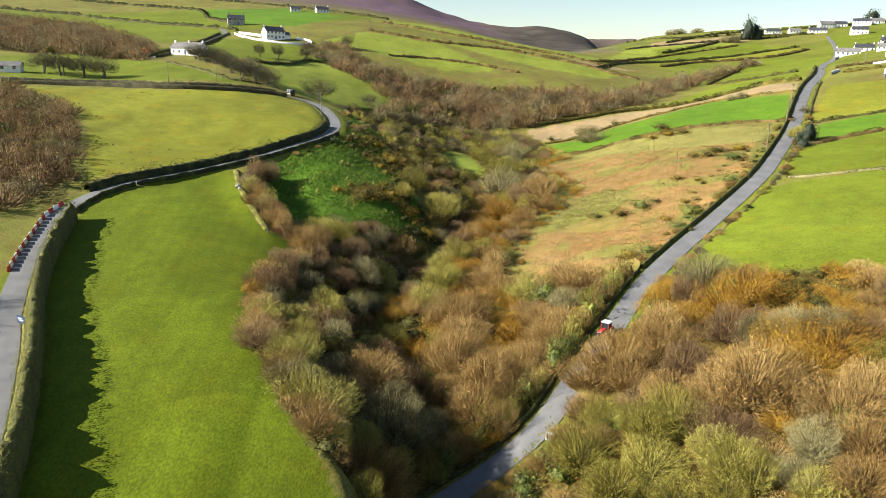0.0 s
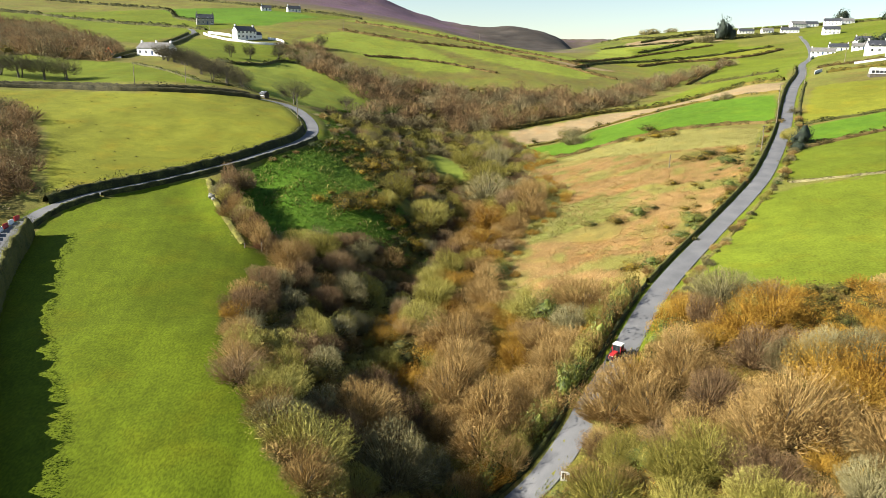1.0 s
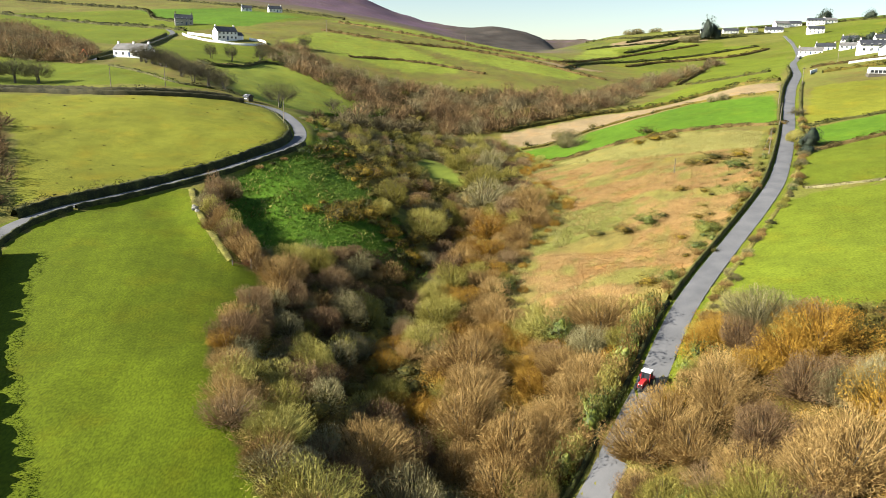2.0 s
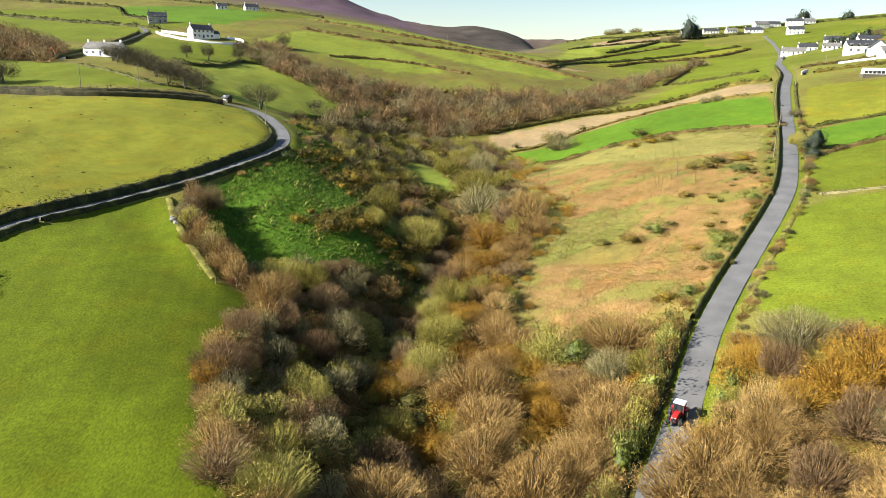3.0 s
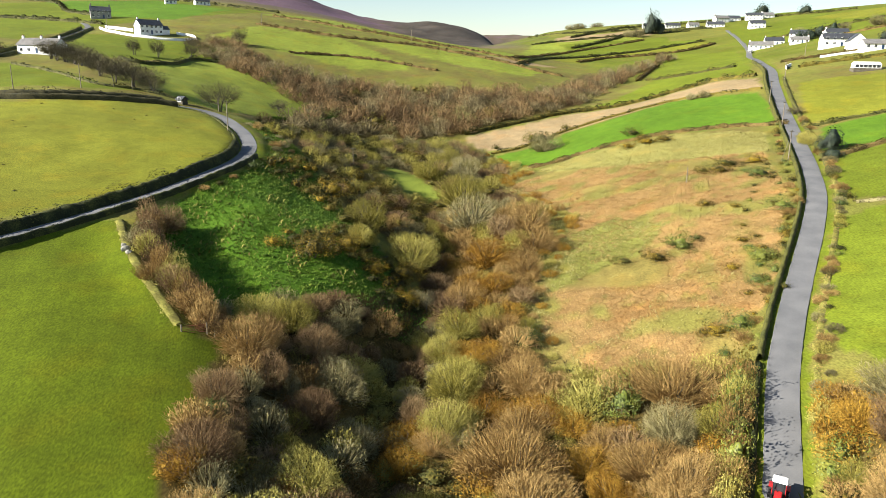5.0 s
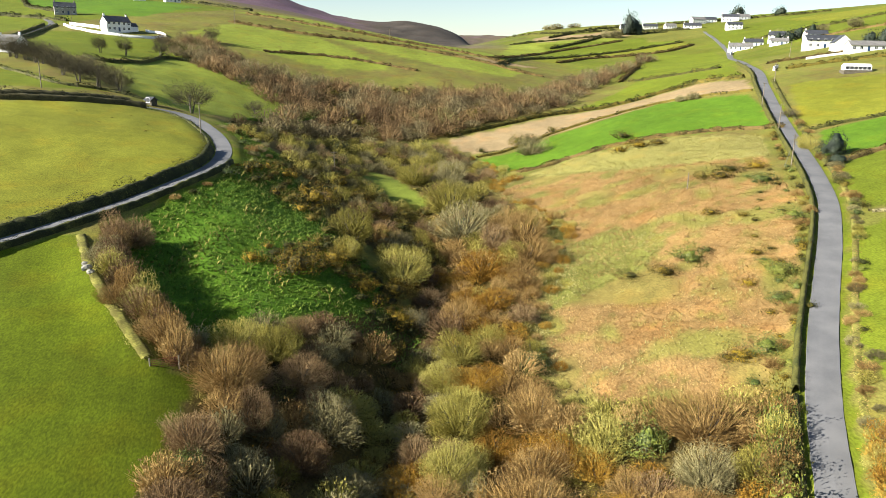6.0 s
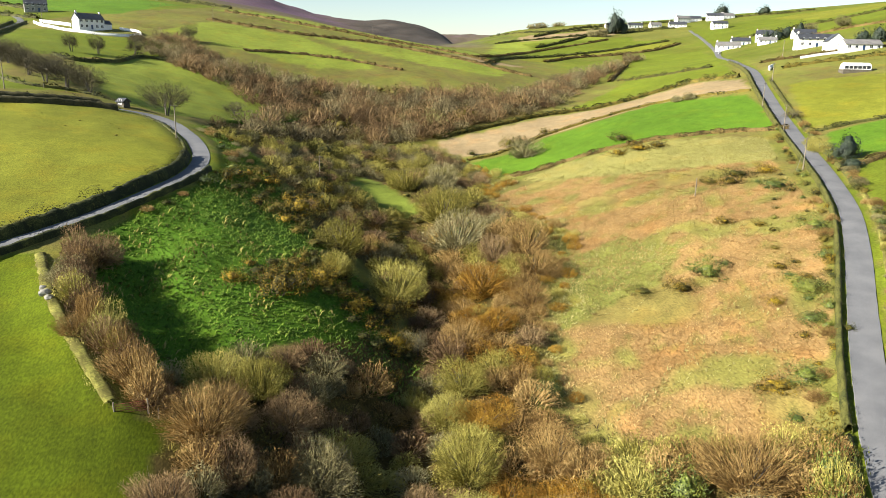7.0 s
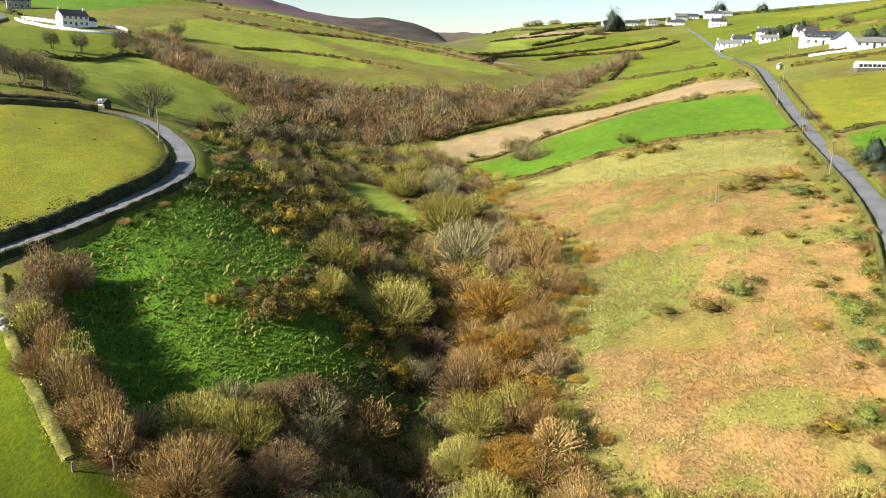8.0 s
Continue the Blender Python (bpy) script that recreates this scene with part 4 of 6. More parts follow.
def spots_in(poly, spacing, choose, size, height, seed, gap=0.6):
    r_ = np.random.RandomState(seed)
    out = []
    for x, y in scatter(r_, poly, spacing):
        if not inside(np.array([x + 2.2 * wobble(np.array([x]), np.array([y]), 6, 95)[0]]), np.array([y]), poly)[0]:
            continue
        u, s = float(np.clip(0.5 + 0.42 * wobble(np.array([x]), np.array([y]), 11, 90 + seed)[0] + r_.uniform(-0.22, 0.22), 0, 0.999)), r_.uniform(*size)
        if any((x - a) ** 2 + (y - b) ** 2 < (0.5 * (q + s)) ** 2 for a, b, q in taken) or not clear_of_roads(x, y, gap + 0.4 * s):
            continue
        if inside(np.array([x]), np.array([y]), LOWER_FIELD)[0] or inside(np.array([x]), np.array([y]), GREEN_GULLY)[0] or inside(np.array([x]), np.array([y]), GLADE)[0]:
            continue
        if 205 < y < 320 and poly is GULLY_WOOD and r_.uniform() < 0.35:
            continue
        kind = choose(x, y, u)
        low = 0.75 if kind in ("rust", "gorse") else 1.0
        out.append((kind, x, y, s, s * r_.uniform(*height) * low))
    return out


near, woods, low_growth = [], {}, {}
for k, (x, y) in enumerate(dense([(-51, 190), (-47, 174), (-40, 161), (-34.5, 152.5)], 2.4)):
    near.append((("grey", "brown", "willow", "red")[rng.randint(4)], x + rng.normal() * 0.6, y + rng.normal() * 0.6, rng.uniform(1.8, 2.9), rng.uniform(3.4, 5.2)))
for x, y in scatter(np.random.RandomState(8), [(-27, 190), (-14, 203), (-6, 192), (-2, 176), (-9, 175), (-12, 186), (-20, 186)], 2.1):
    near.append(("bloom" if rng.uniform() < 0.35 else "gorse", x, y, rng.uniform(1.2, 2.2), rng.uniform(1.2, 2.2)))
for x, y in scatter(np.random.RandomState(10), [(40, 136), (52, 150), (66, 170), (84, 196), (96, 222), (88, 226), (74, 200), (56, 170), (44, 150), (36, 140)], 4.6):
    near.append((("bloom", "ivy", "bloom", "gorse")[rng.randint(4)], x, y, rng.uniform(0.7, 1.7), rng.uniform(0.5, 1.1)))
for x, y in scatter(np.random.RandomState(9), [(-34, 232), (-24, 256), (-20, 240), (-16, 222), (-8, 204), (-12, 202), (-22, 218)], 3.0):
    near.append(("gorse" if rng.uniform() < 0.6 else "bloom", x, y, rng.uniform(1.4, 2.6), rng.uniform(1.4, 2.6)))
for zone, seed, gap, kinds_ in ((WOOD_EDGE, 15, 3.4, ("rust", "willow", "brown", "rust")), (BEND_BANK, 16, 3.8, ("gorse", "brown", "ivy", "grey", "bloom"))):
    for x, y in scatter(np.random.RandomState(seed), zone, gap):
        if clear_of_roads(x, y, 2.2):
            s_ = rng.uniform(0.8, 2.2)
            near.append((kinds_[rng.randint(len(kinds_))], x, y, s_, s_ * rng.uniform(0.7, 1.1)))
for poly, spacing, choose, size, height, seed in ((GULLY_WOOD, 3.0, gully_kind, (2.0, 3.6), (0.85, 1.25), 1), (RIGHT_SCRUB, 2.8, right_kind, (1.9, 3.4), (0.85, 1.25), 2)):
    for spot in spots_in(poly, spacing, choose, size, height, seed):
        if 74 < spot[2] < 205 and spot[1] < 70:
            near.append(spot)
        else:
            woods.setdefault(spot[0], []).append(spot[1:])
for k, (x, y) in enumerate(dense([(-7.2, 63), (-8.6, 68.6), (-13.2, 75.6), (-17.8, 83), (-21, 90), (-27.4, 105), (-31, 112)], 2.9)):
    s_ = rng.uniform(2.2, 3.4)
    near.append((("brown", "willow", "willow", "brown", "willow")[rng.randint(5)], x + 1.0 + rng.normal() * 0.6, y + rng.normal() * 0.6, s_, s_ * rng.uniform(0.85, 1.2)))
lane = ROADS[0][0]
for gap, step, tall, kinds_ in ((-4.9, 2, (1.8, 2.3), ("brown", "brown", "gorse", "willow", "ivy", "brown")), (4.7, 2, (1.0, 1.4), ("brown", "willow", "red", "rust", "brown", "ivy"))):      # shrubs that crowd the lane
    for x, y in (lane + sideways(lane) * gap)[(lane[:, 1] > 84) & (lane[:, 1] < (131 if gap < 0 else 124))][::step]:
        s_ = rng.uniform(1.6, 2.5)
        near.append((kinds_[rng.randint(6)], x + rng.normal() * 0.4, y + rng.normal() * 0.4, s_, s_ * rng.uniform(*tall)))
# low growth in the gaps between the shrubs
full = [(x, y, r) for _, x, y, r, h in near] + taken
fx, fy, fr = np.array(full).T
for poly, seed, gap in ((GULLY_WOOD, 21, 2.2), (RIGHT_SCRUB, 22, 2.1)):
    for x, y in scatter(np.random.RandomState(seed), poly, gap):
        if 52 < y < 250 and x < 80 and np.all(np.hypot(fx - x, fy - y) > 0.72 * fr) and clear_of_roads(x, y, 1.4) and not inside(np.array([x]), np.array([y]), LOWER_FIELD)[0] and not inside(np.array([x]), np.array([y]), GREEN_GULLY)[0] and not inside(np.array([x]), np.array([y]), GLADE)[0]:
            s_ = rng.uniform(1.1, 2.1)
            low_growth.setdefault(("rust", "brown", "willow", "willow")[rng.randint(4)], []).append((x, y, s_, s_ * rng.uniform(0.6, 1.0)))
near.sort(key=lambda s_: s_[2])
middle = {}
for n_, (kind, x, y, r, h) in enumerate(near):
    if n_ < 120:
        plant(kind, x, y, r, h, rng, 0.45 if y < 110 else 0.32)
    else:
        middle.setdefault(kind, []).append((x, y, r, h))
NAMES = {"willow": ("willow_scrub", "yellowish willow scrub"), "brown": ("brown_scrub", "bare brown scrub"), "red": ("reddish_scrub", "reddish bare scrub"), "grey": ("grey_scrub", "grey bare scrub"), "rust": ("bracken_scrub", "rust orange bracken scrub"),
         "gorse": ("gorse_scrub", "dark gorse scrub"), "ivy": ("green_scrub", "green leafy scrub"), "bloom": ("gorse_thicket", "gorse thicket in yellow blossom")}
for kind, spots in middle.items():
    joined(NAMES[kind][0], kind, spots, 45, 0.20, NAMES[kind][1] + " on the gully sides", "scrub")
for kind, spots in woods.items():
    joined(NAMES[kind][0], kind, spots, 40, 0.10, NAMES[kind][1] + " filling the valley bottom", "scrub")
for kind, spots in low_growth.items():
    joined("low_" + NAMES[kind][0], kind, spots, 47, 0.03, "low " + NAMES[kind][1] + " between the shrubs", "scrub")
distant = {}
for poly, spacing, size, height, seed in ((WEST_WOOD, 4.2, (2.8, 5.0), (0.9, 1.3), 3), (FAR_WOOD, 5.2, (3.6, 6.4), (0.8, 1.5), 4), (FARM_WOOD, 5.5, (4.0, 6.5), (1.1, 1.5), 5), (SPINNEY, 4.6, (2.6, 4.6), (0.9, 1.3), 6)):
    for kind, x, y, r, h in spots_in(poly, spacing, far_kind, size, height, seed):
        distant.setdefault(kind, []).append((x, y, r, h))
for kind, spots in distant.items():
    joined(NAMES[kind][0].replace("scrub", "wood"), kind, spots, 50, 0.05, NAMES[kind][1].replace("scrub", "wood") + " on the far valley side", "woodland", {"grey": FAR_GREY, "red": FAR_RED, "brown": FAR_RED, "willow": FAR_WILLOW, "rust": FAR_RED}.get(kind))


rough_ground = [(x, y, r_, r_ * 0.45) for (x, y), r_ in zip(scatter(np.random.RandomState(95), [(-95, 500), (-60, 480), (30, 440), (110, 450), (150, 540), (120, 620), (40, 700), (-60, 770), (-160, 770), (-110, 640)], 3.6), np.random.RandomState(96).uniform(0.9, 2.2, 6000)) if wobble(np.array([x]), np.array([y]), 12, 97)[0] + 0.5 * wobble(np.array([x]), np.array([y]), 34, 98)[0] > 0.38]
joined("hill_bracken", "rust", rough_ground, 99, 0.014, "brown bracken patches dotted over the hill pasture", "undergrowth", FAR_RED)


# ---- ground growth: dead bracken, bleached grass and lush tufts ----
def growth(name, poly, per_m2, length, width, lean, mat, label, seed, keep=None):
    r_ = np.random.RandomState(seed)
    q = np.array(poly, float)
    lo, hi = q.min(axis=0), q.max(axis=0)
    p = r_.uniform(lo, hi, (int(np.prod(hi - lo) * per_m2), 2))
    p = p[inside(p[:, 0], p[:, 1], poly)]
    if keep is not None:
        p = p[keep(p[:, 0], p[:, 1])]
    n = len(p)
    z = ground(p[:, 0], p[:, 1], False)
    foot = np.c_[p, z - 0.03]
    a = r_.uniform(0, 6.28, n)
    way = unit(np.c_[np.cos(a) * lean, np.sin(a) * lean, np.ones(n)])
    side = np.c_[-np.sin(a), np.cos(a), np.zeros(n)] * (width * r_.uniform(0.6, 1.5, n))[:, None]
    s = (length * r_.uniform(0.5, 1.4, n))[:, None]
    mid, tip = foot + way * s * 0.6, foot + way * s + np.c_[np.cos(a), np.sin(a), -0.3 * np.ones(n)] * s * 0.35
    V = np.stack([foot - side * 0.5, foot + side * 0.5, mid + side, mid - side, tip], axis=1).reshape(-1, 3)
    k = np.arange(n)[:, None] * 5
    F = np.concatenate([k + [0, 1, 2], k + [0, 2, 3], k + [3, 2, 4]])
    return tagged(new(name, mesh_of(name, V, F, mat)), label, "undergrowth", kind="stuff")


thin = lambda x, y: (wobble(x, y, 7, 41) < 0.4) & (wobble(x, y, 17, 43) < 0.7)
growth("dead_bracken", BRACKEN_SLOPE, 9.0, 0.42, 0.060, 1.2, FRONDS, "flattened dead bracken covering the slope", 71, thin)
growth("bleached_grass", PALE_PATCH, 6.0, 0.45, 0.07, 0.9, STRAW, "bleached tussock grass above the bracken", 72)
growth("bleached_grass", GREEN_STREAK, 6.0, 0.45, 0.07, 0.9, STRAW, "pale green grass streak through the bracken", 80)
growth("bleached_grass", BRACKEN_SLOPE, 3.0, 0.45, 0.07, 0.9, STRAW, "bleached grass among the bracken", 74, lambda x, y: wobble(x, y, 7, 41) > 0.2)
growth("lush_grass", GREEN_GULLY, 7.0, 0.45, 0.09, 0.8, GREEN_TUFT, "lush green tussocks on the gully side", 73)
growth("rush_tussocks", GREEN_GULLY, 0.7, 0.9, 0.13, 0.7, BANK, "pale rush tussocks on the gully side", 77, lambda x, y: wobble(x, y, 6, 44) > 0.0)
growth("rough_grass", RIGHT_SCRUB, 2.5, 0.5, 0.06, 0.8, RUST, "rusty bracken between the shrubs", 75)
growth("rough_grass", [(-10, 74), (-30, 110), (-30, 146), (-14, 170), (0, 184), (19, 178), (12, 158), (30, 137), (26, 120), (0, 89)], 3.0, 0.5, 0.06, 0.8, SHADED_LITTER, "shade-dark dead stalks and leaf litter under the shrubs", 76)
growth("rough_grass", WOOD_EDGE, 6.0, 0.5, 0.07, 0.9, STRAW, "bleached grass along the edge of the wood", 78)
growth("lush_grass", BEND_BANK, 6.0, 0.45, 0.08, 0.8, GREEN_TUFT, "lush grass on the bank below the bend", 79)

clumps = [(x, y, r_, r_ * 0.55) for (x, y), r_ in zip(scatter(np.random.RandomState(61), BRACKEN_SLOPE, 1.25), np.random.RandomState(62).uniform(0.35, 0.85, 9000)) if wobble(np.array([x]), np.array([y]), 5, 69)[0] > -0.5]
joined("bracken_clumps", "rust", clumps, 63, 0.009, "knee-high clumps of dead bracken on the slope", "undergrowth", FRONDS)
joined("bracken_clumps", "brown", clumps[1::23], 64, 0.05, "darker heather-like clumps on the bracken slope", "undergrowth", BARE_RED)
tussocks = [(x, y, r_, r_ * 0.7) for (x, y), r_ in zip(scatter(np.random.RandomState(81), GREEN_GULLY, 2.2), np.random.RandomState(82).uniform(0.4, 1.0, 5000)) if wobble(np.array([x]), np.array([y]), 9, 83)[0] > -0.25]
joined("grass_tussocks", "ivy", tussocks, 84, 0.06, "lush green grass tussocks on the gully side", "undergrowth", GREEN_TUFT)
rushes = [(x, y, r_, r_ * 0.6) for (x, y), r_ in zip(scatter(np.random.RandomState(65), UPPER_FIELD, 5.0), np.random.RandomState(66).uniform(0.25, 0.7, 5000)) if wobble(np.array([x]), np.array([y]), 16, 67)[0] > -0.05]
joined("rush_clumps", "gorse", rushes, 68, 0.05, "dark rush clumps dotted over the pasture", "undergrowth", GORSE)

# ---- hedges, banks and walls ----
def offset_line(i, keep, gap):
    p, z, half = ROADS[i]
    q = p + sideways(p) * gap
    return q[keep(p[:, 0], p[:, 1])]


def ribbon(line, width, height, seed, rough=0.1):
    """Rounded, uneven bank along a line, sitting in the ground."""
    side = sideways(line)
    r_ = np.random.RandomState(seed)
    prof = np.array([(-1.0, -0.4), (-0.72, 0.62), (-0.3, 1.0), (0.3, 1.0), (0.72, 0.62), (1.0, -0.4)])
    z = ground(line[:, 0], line[:, 1])
    rows = []
    for u, w in prof:
        k = 1 + rough * r_.normal(size=len(line))
        xy = line + side * (u * width / 2 * np.clip(k, 0.6, 1.4))[:, None]
        rows.append(np.c_[xy, z + w * height * np.clip(1 + rough * r_.normal(size=len(line)), 0.6, 1.4)])
    V = np.stack(rows, axis=1).reshape(-1, 3)
    m = len(prof)
    a = (np.arange(len(line) - 1)[:, None] * m + np.arange(m - 1)[None, :]).ravel()
    return V, np.concatenate([np.stack([a, a + 1, a + m + 1], 1), np.stack([a, a + m + 1, a + m], 1)])


def hedge(line, width, height, mat, label, seed, dense_=26, leaf=0.09, bank=0.55, bank_mat=None, category="hedge", name="hedge", ragged=0.45):
    """A grown bank: an earth or stone core with leaf sprays and shoots all over it."""
    p = dense(line, 0.8) if len(line) < 60 else np.asarray(line)
    r_ = np.random.RandomState(seed)
    ob = new(name)
    x0, y0 = p[len(p) // 2]
    ob.location = (x0, y0, float(ground(x0, y0)[0]))
    bpy.context.view_layer.update()
    V, F = ribbon(p, width, height * bank, seed)
    o = np.array(ob.location)
    child = new("bank", mesh_of("bank", V - o, F, bank_mat or mat))
    child.parent = ob
    n = int(len(p) * dense_ * 0.8)
    i = r_.randint(0, len(p), n)
    swell = 1.17 - ragged + ragged * np.clip(wobble(p[:, 0], p[:, 1], 3.0, seed), -0.9, 1.1)[i]
    a = r_.uniform(0, np.pi, n)
    u, w = np.cos(a) * swell, np.sin(a) * swell
    at = np.c_[p[i] + sideways(p)[i] * (u * width * 0.55)[:, None] + r_.normal(size=(n, 2)) * 0.3, ground(p[:, 0], p[:, 1])[i] + w * height]
    d = np.c_[sideways(p)[i] * np.cos(a)[:, None], np.sin(a)]
    t = unit(np.cross(d, r_.normal(size=(n, 3))))
    b = unit(np.cross(d, t) + d * 0.6)
    s = (leaf * r_.uniform(0.6, 1.7, n))[:, None]
    V = np.stack([at - t * s, at + b * s, at + t * s, at - b * s * 0.8 + d * s * 0.6], axis=1).reshape(-1, 3) - o
    k = np.arange(n)[:, None] * 4
    child = new("foliage", mesh_of("foliage", V, np.concatenate([k + [0, 2, 1], k + [0, 3, 2]]), mat, np.repeat(np.clip(0.5 + 0.4 * wobble(p[:, 0], p[:, 1], 5, seed + 1)[i], 0, 1), 4)))
    child.parent = ob
    return tagged(ob, label, category)


hedge(offset_line(1, lambda x, y: (y > 20) & (y < 147), 3.9), 2.2, 4.4, HEDGE_SUNLIT, "tall dense roadside hedge above the lower field", 1, 230, 0.07, 0.86, HEDGE, ragged=0.10)
hedge(offset_line(1, lambda x, y: (y > 20) & (y < 145), 2.6), 1.3, 0.35, BANK, "sunlit grass verge below the roadside hedge", 15, 60, 0.08, 0.5, BANK, name="verge", category="verge")
hedge(offset_line(1, lambda x, y: (y > 150) & (y < 172) & (x < -70), 3.0), 1.4, 1.2, HEDGE, "low grassy wall beside the lane", 2, 30, 0.09, 0.8)
hedge(offset_line(1, lambda x, y: (y > 172) & (y < 236) & (x < -38), 3.0), 1.2, 1.1, HEDGE, "low mossy stone wall along the lane", 3, 26, 0.09, 0.85)
hedge(offset_line(1, lambda x, y: (y > 164) & (y < 246) & (x < -36), -3.4), 2.4, 3.0, HEDGE, "dark overgrown bank below the upper field", 4, 50, 0.12)
hedge(offset_line(1, lambda x, y: (y > 246) & (x < -38) & (x > -56), -3.2), 1.0, 0.9, HEDGE, "low overgrown wall round the bend", 5, 24, 0.09)
hedge(offset_line(1, lambda x, y: (x < -68) & (y > 262) & (x > -230), 3.6), 1.8, 2.2, SHADED_HEDGE, "hedge on a stone bank beside the upper lane", 6, 26, 0.13, 0.7)
hedge(offset_line(1, lambda x, y: (x < -64) & (y > 262) & (x > -230), -3.6), 1.6, 1.7, SHADED_HEDGE, "shade-dark stone wall above the upper field", 7, 16, 0.13, 0.8)
hedge(offset_line(0, lambda x, y: (y > 78) & (y < 132) & (x > -8), -3.0), 0.9, 0.8, HEDGE, "low dark stone wall under the lane-side shrubs", 8, 60, 0.06, 0.8)
hedge(offset_line(0, lambda x, y: (y > 132) & (y < 262) & (x > -8), -3.0), 1.0, 1.15, HEDGE, "dark stone wall grown with ivy along the lane", 16, 60, 0.07, 0.75)
hedge(offset_line(0, lambda x, y: (y > 262) & (y < 420), -3.2), 1.4, 1.5, HEDGE, "overgrown wall along the climbing lane", 9, 24, 0.13, 0.75)
roadside, bushes = np.random.RandomState(12), {}
for gap, y0, y1, step, kinds_, low in ((4.3, 122, 262, 2, ("grey", "brown", "ivy", "gorse", "brown", "willow"), 0.75), (-4.6, 128, 262, 3, ("ivy", "gorse", "brown", "bloom", "gorse"), 0.75)):
    for x, y in offset_line(0, lambda px, py: (py > y0) & (py < y1), gap)[::step]:
        if roadside.uniform() < low:
            s_ = roadside.uniform(0.8, 1.7)
            bushes.setdefault(kinds_[roadside.randint(len(kinds_))], []).append((x + roadside.normal() * 0.5, y + roadside.normal() * 0.5, s_, s_ * roadside.uniform(0.8, 1.3)))
for kind, spots in bushes.items():
    joined("roadside_" + NAMES[kind][0], kind, spots, 46, 0.22, NAMES[kind][1] + " along the lane", "scrub")
hedge(offset_line(0, lambda x, y: (y > 124) & (y < 200), 4.0), 1.2, 0.8, BARE_BROWN, "low brambly bank between lane and green field", 10, 16, 0.09, 0.3, BANK)
hedge(offset_line(0, lambda x, y: (y > 200) & (y < 330), 3.9), 1.4, 1.1, HEDGE, "low hedge on the grassy verge", 11, 26, 0.12)
hedge(offset_line(2, lambda x, y: y < 500, 3.0), 1.8, 2.2, HEDGE, "dark hedge beside the farm lane", 13, 24, 0.15)
hedge(offset_line(2, lambda x, y: y < 500, -3.0), 1.8, 2.2, HEDGE, "dark hedge beside the farm lane", 14, 24, 0.15)
hedge([(-56, 189), (-50, 173), (-44, 161), (-38.4, 150.5)], 1.7, 0.34, BANK, "grassy stone bank at the field edge", 12, 110, 0.05, 0.8, BANK)
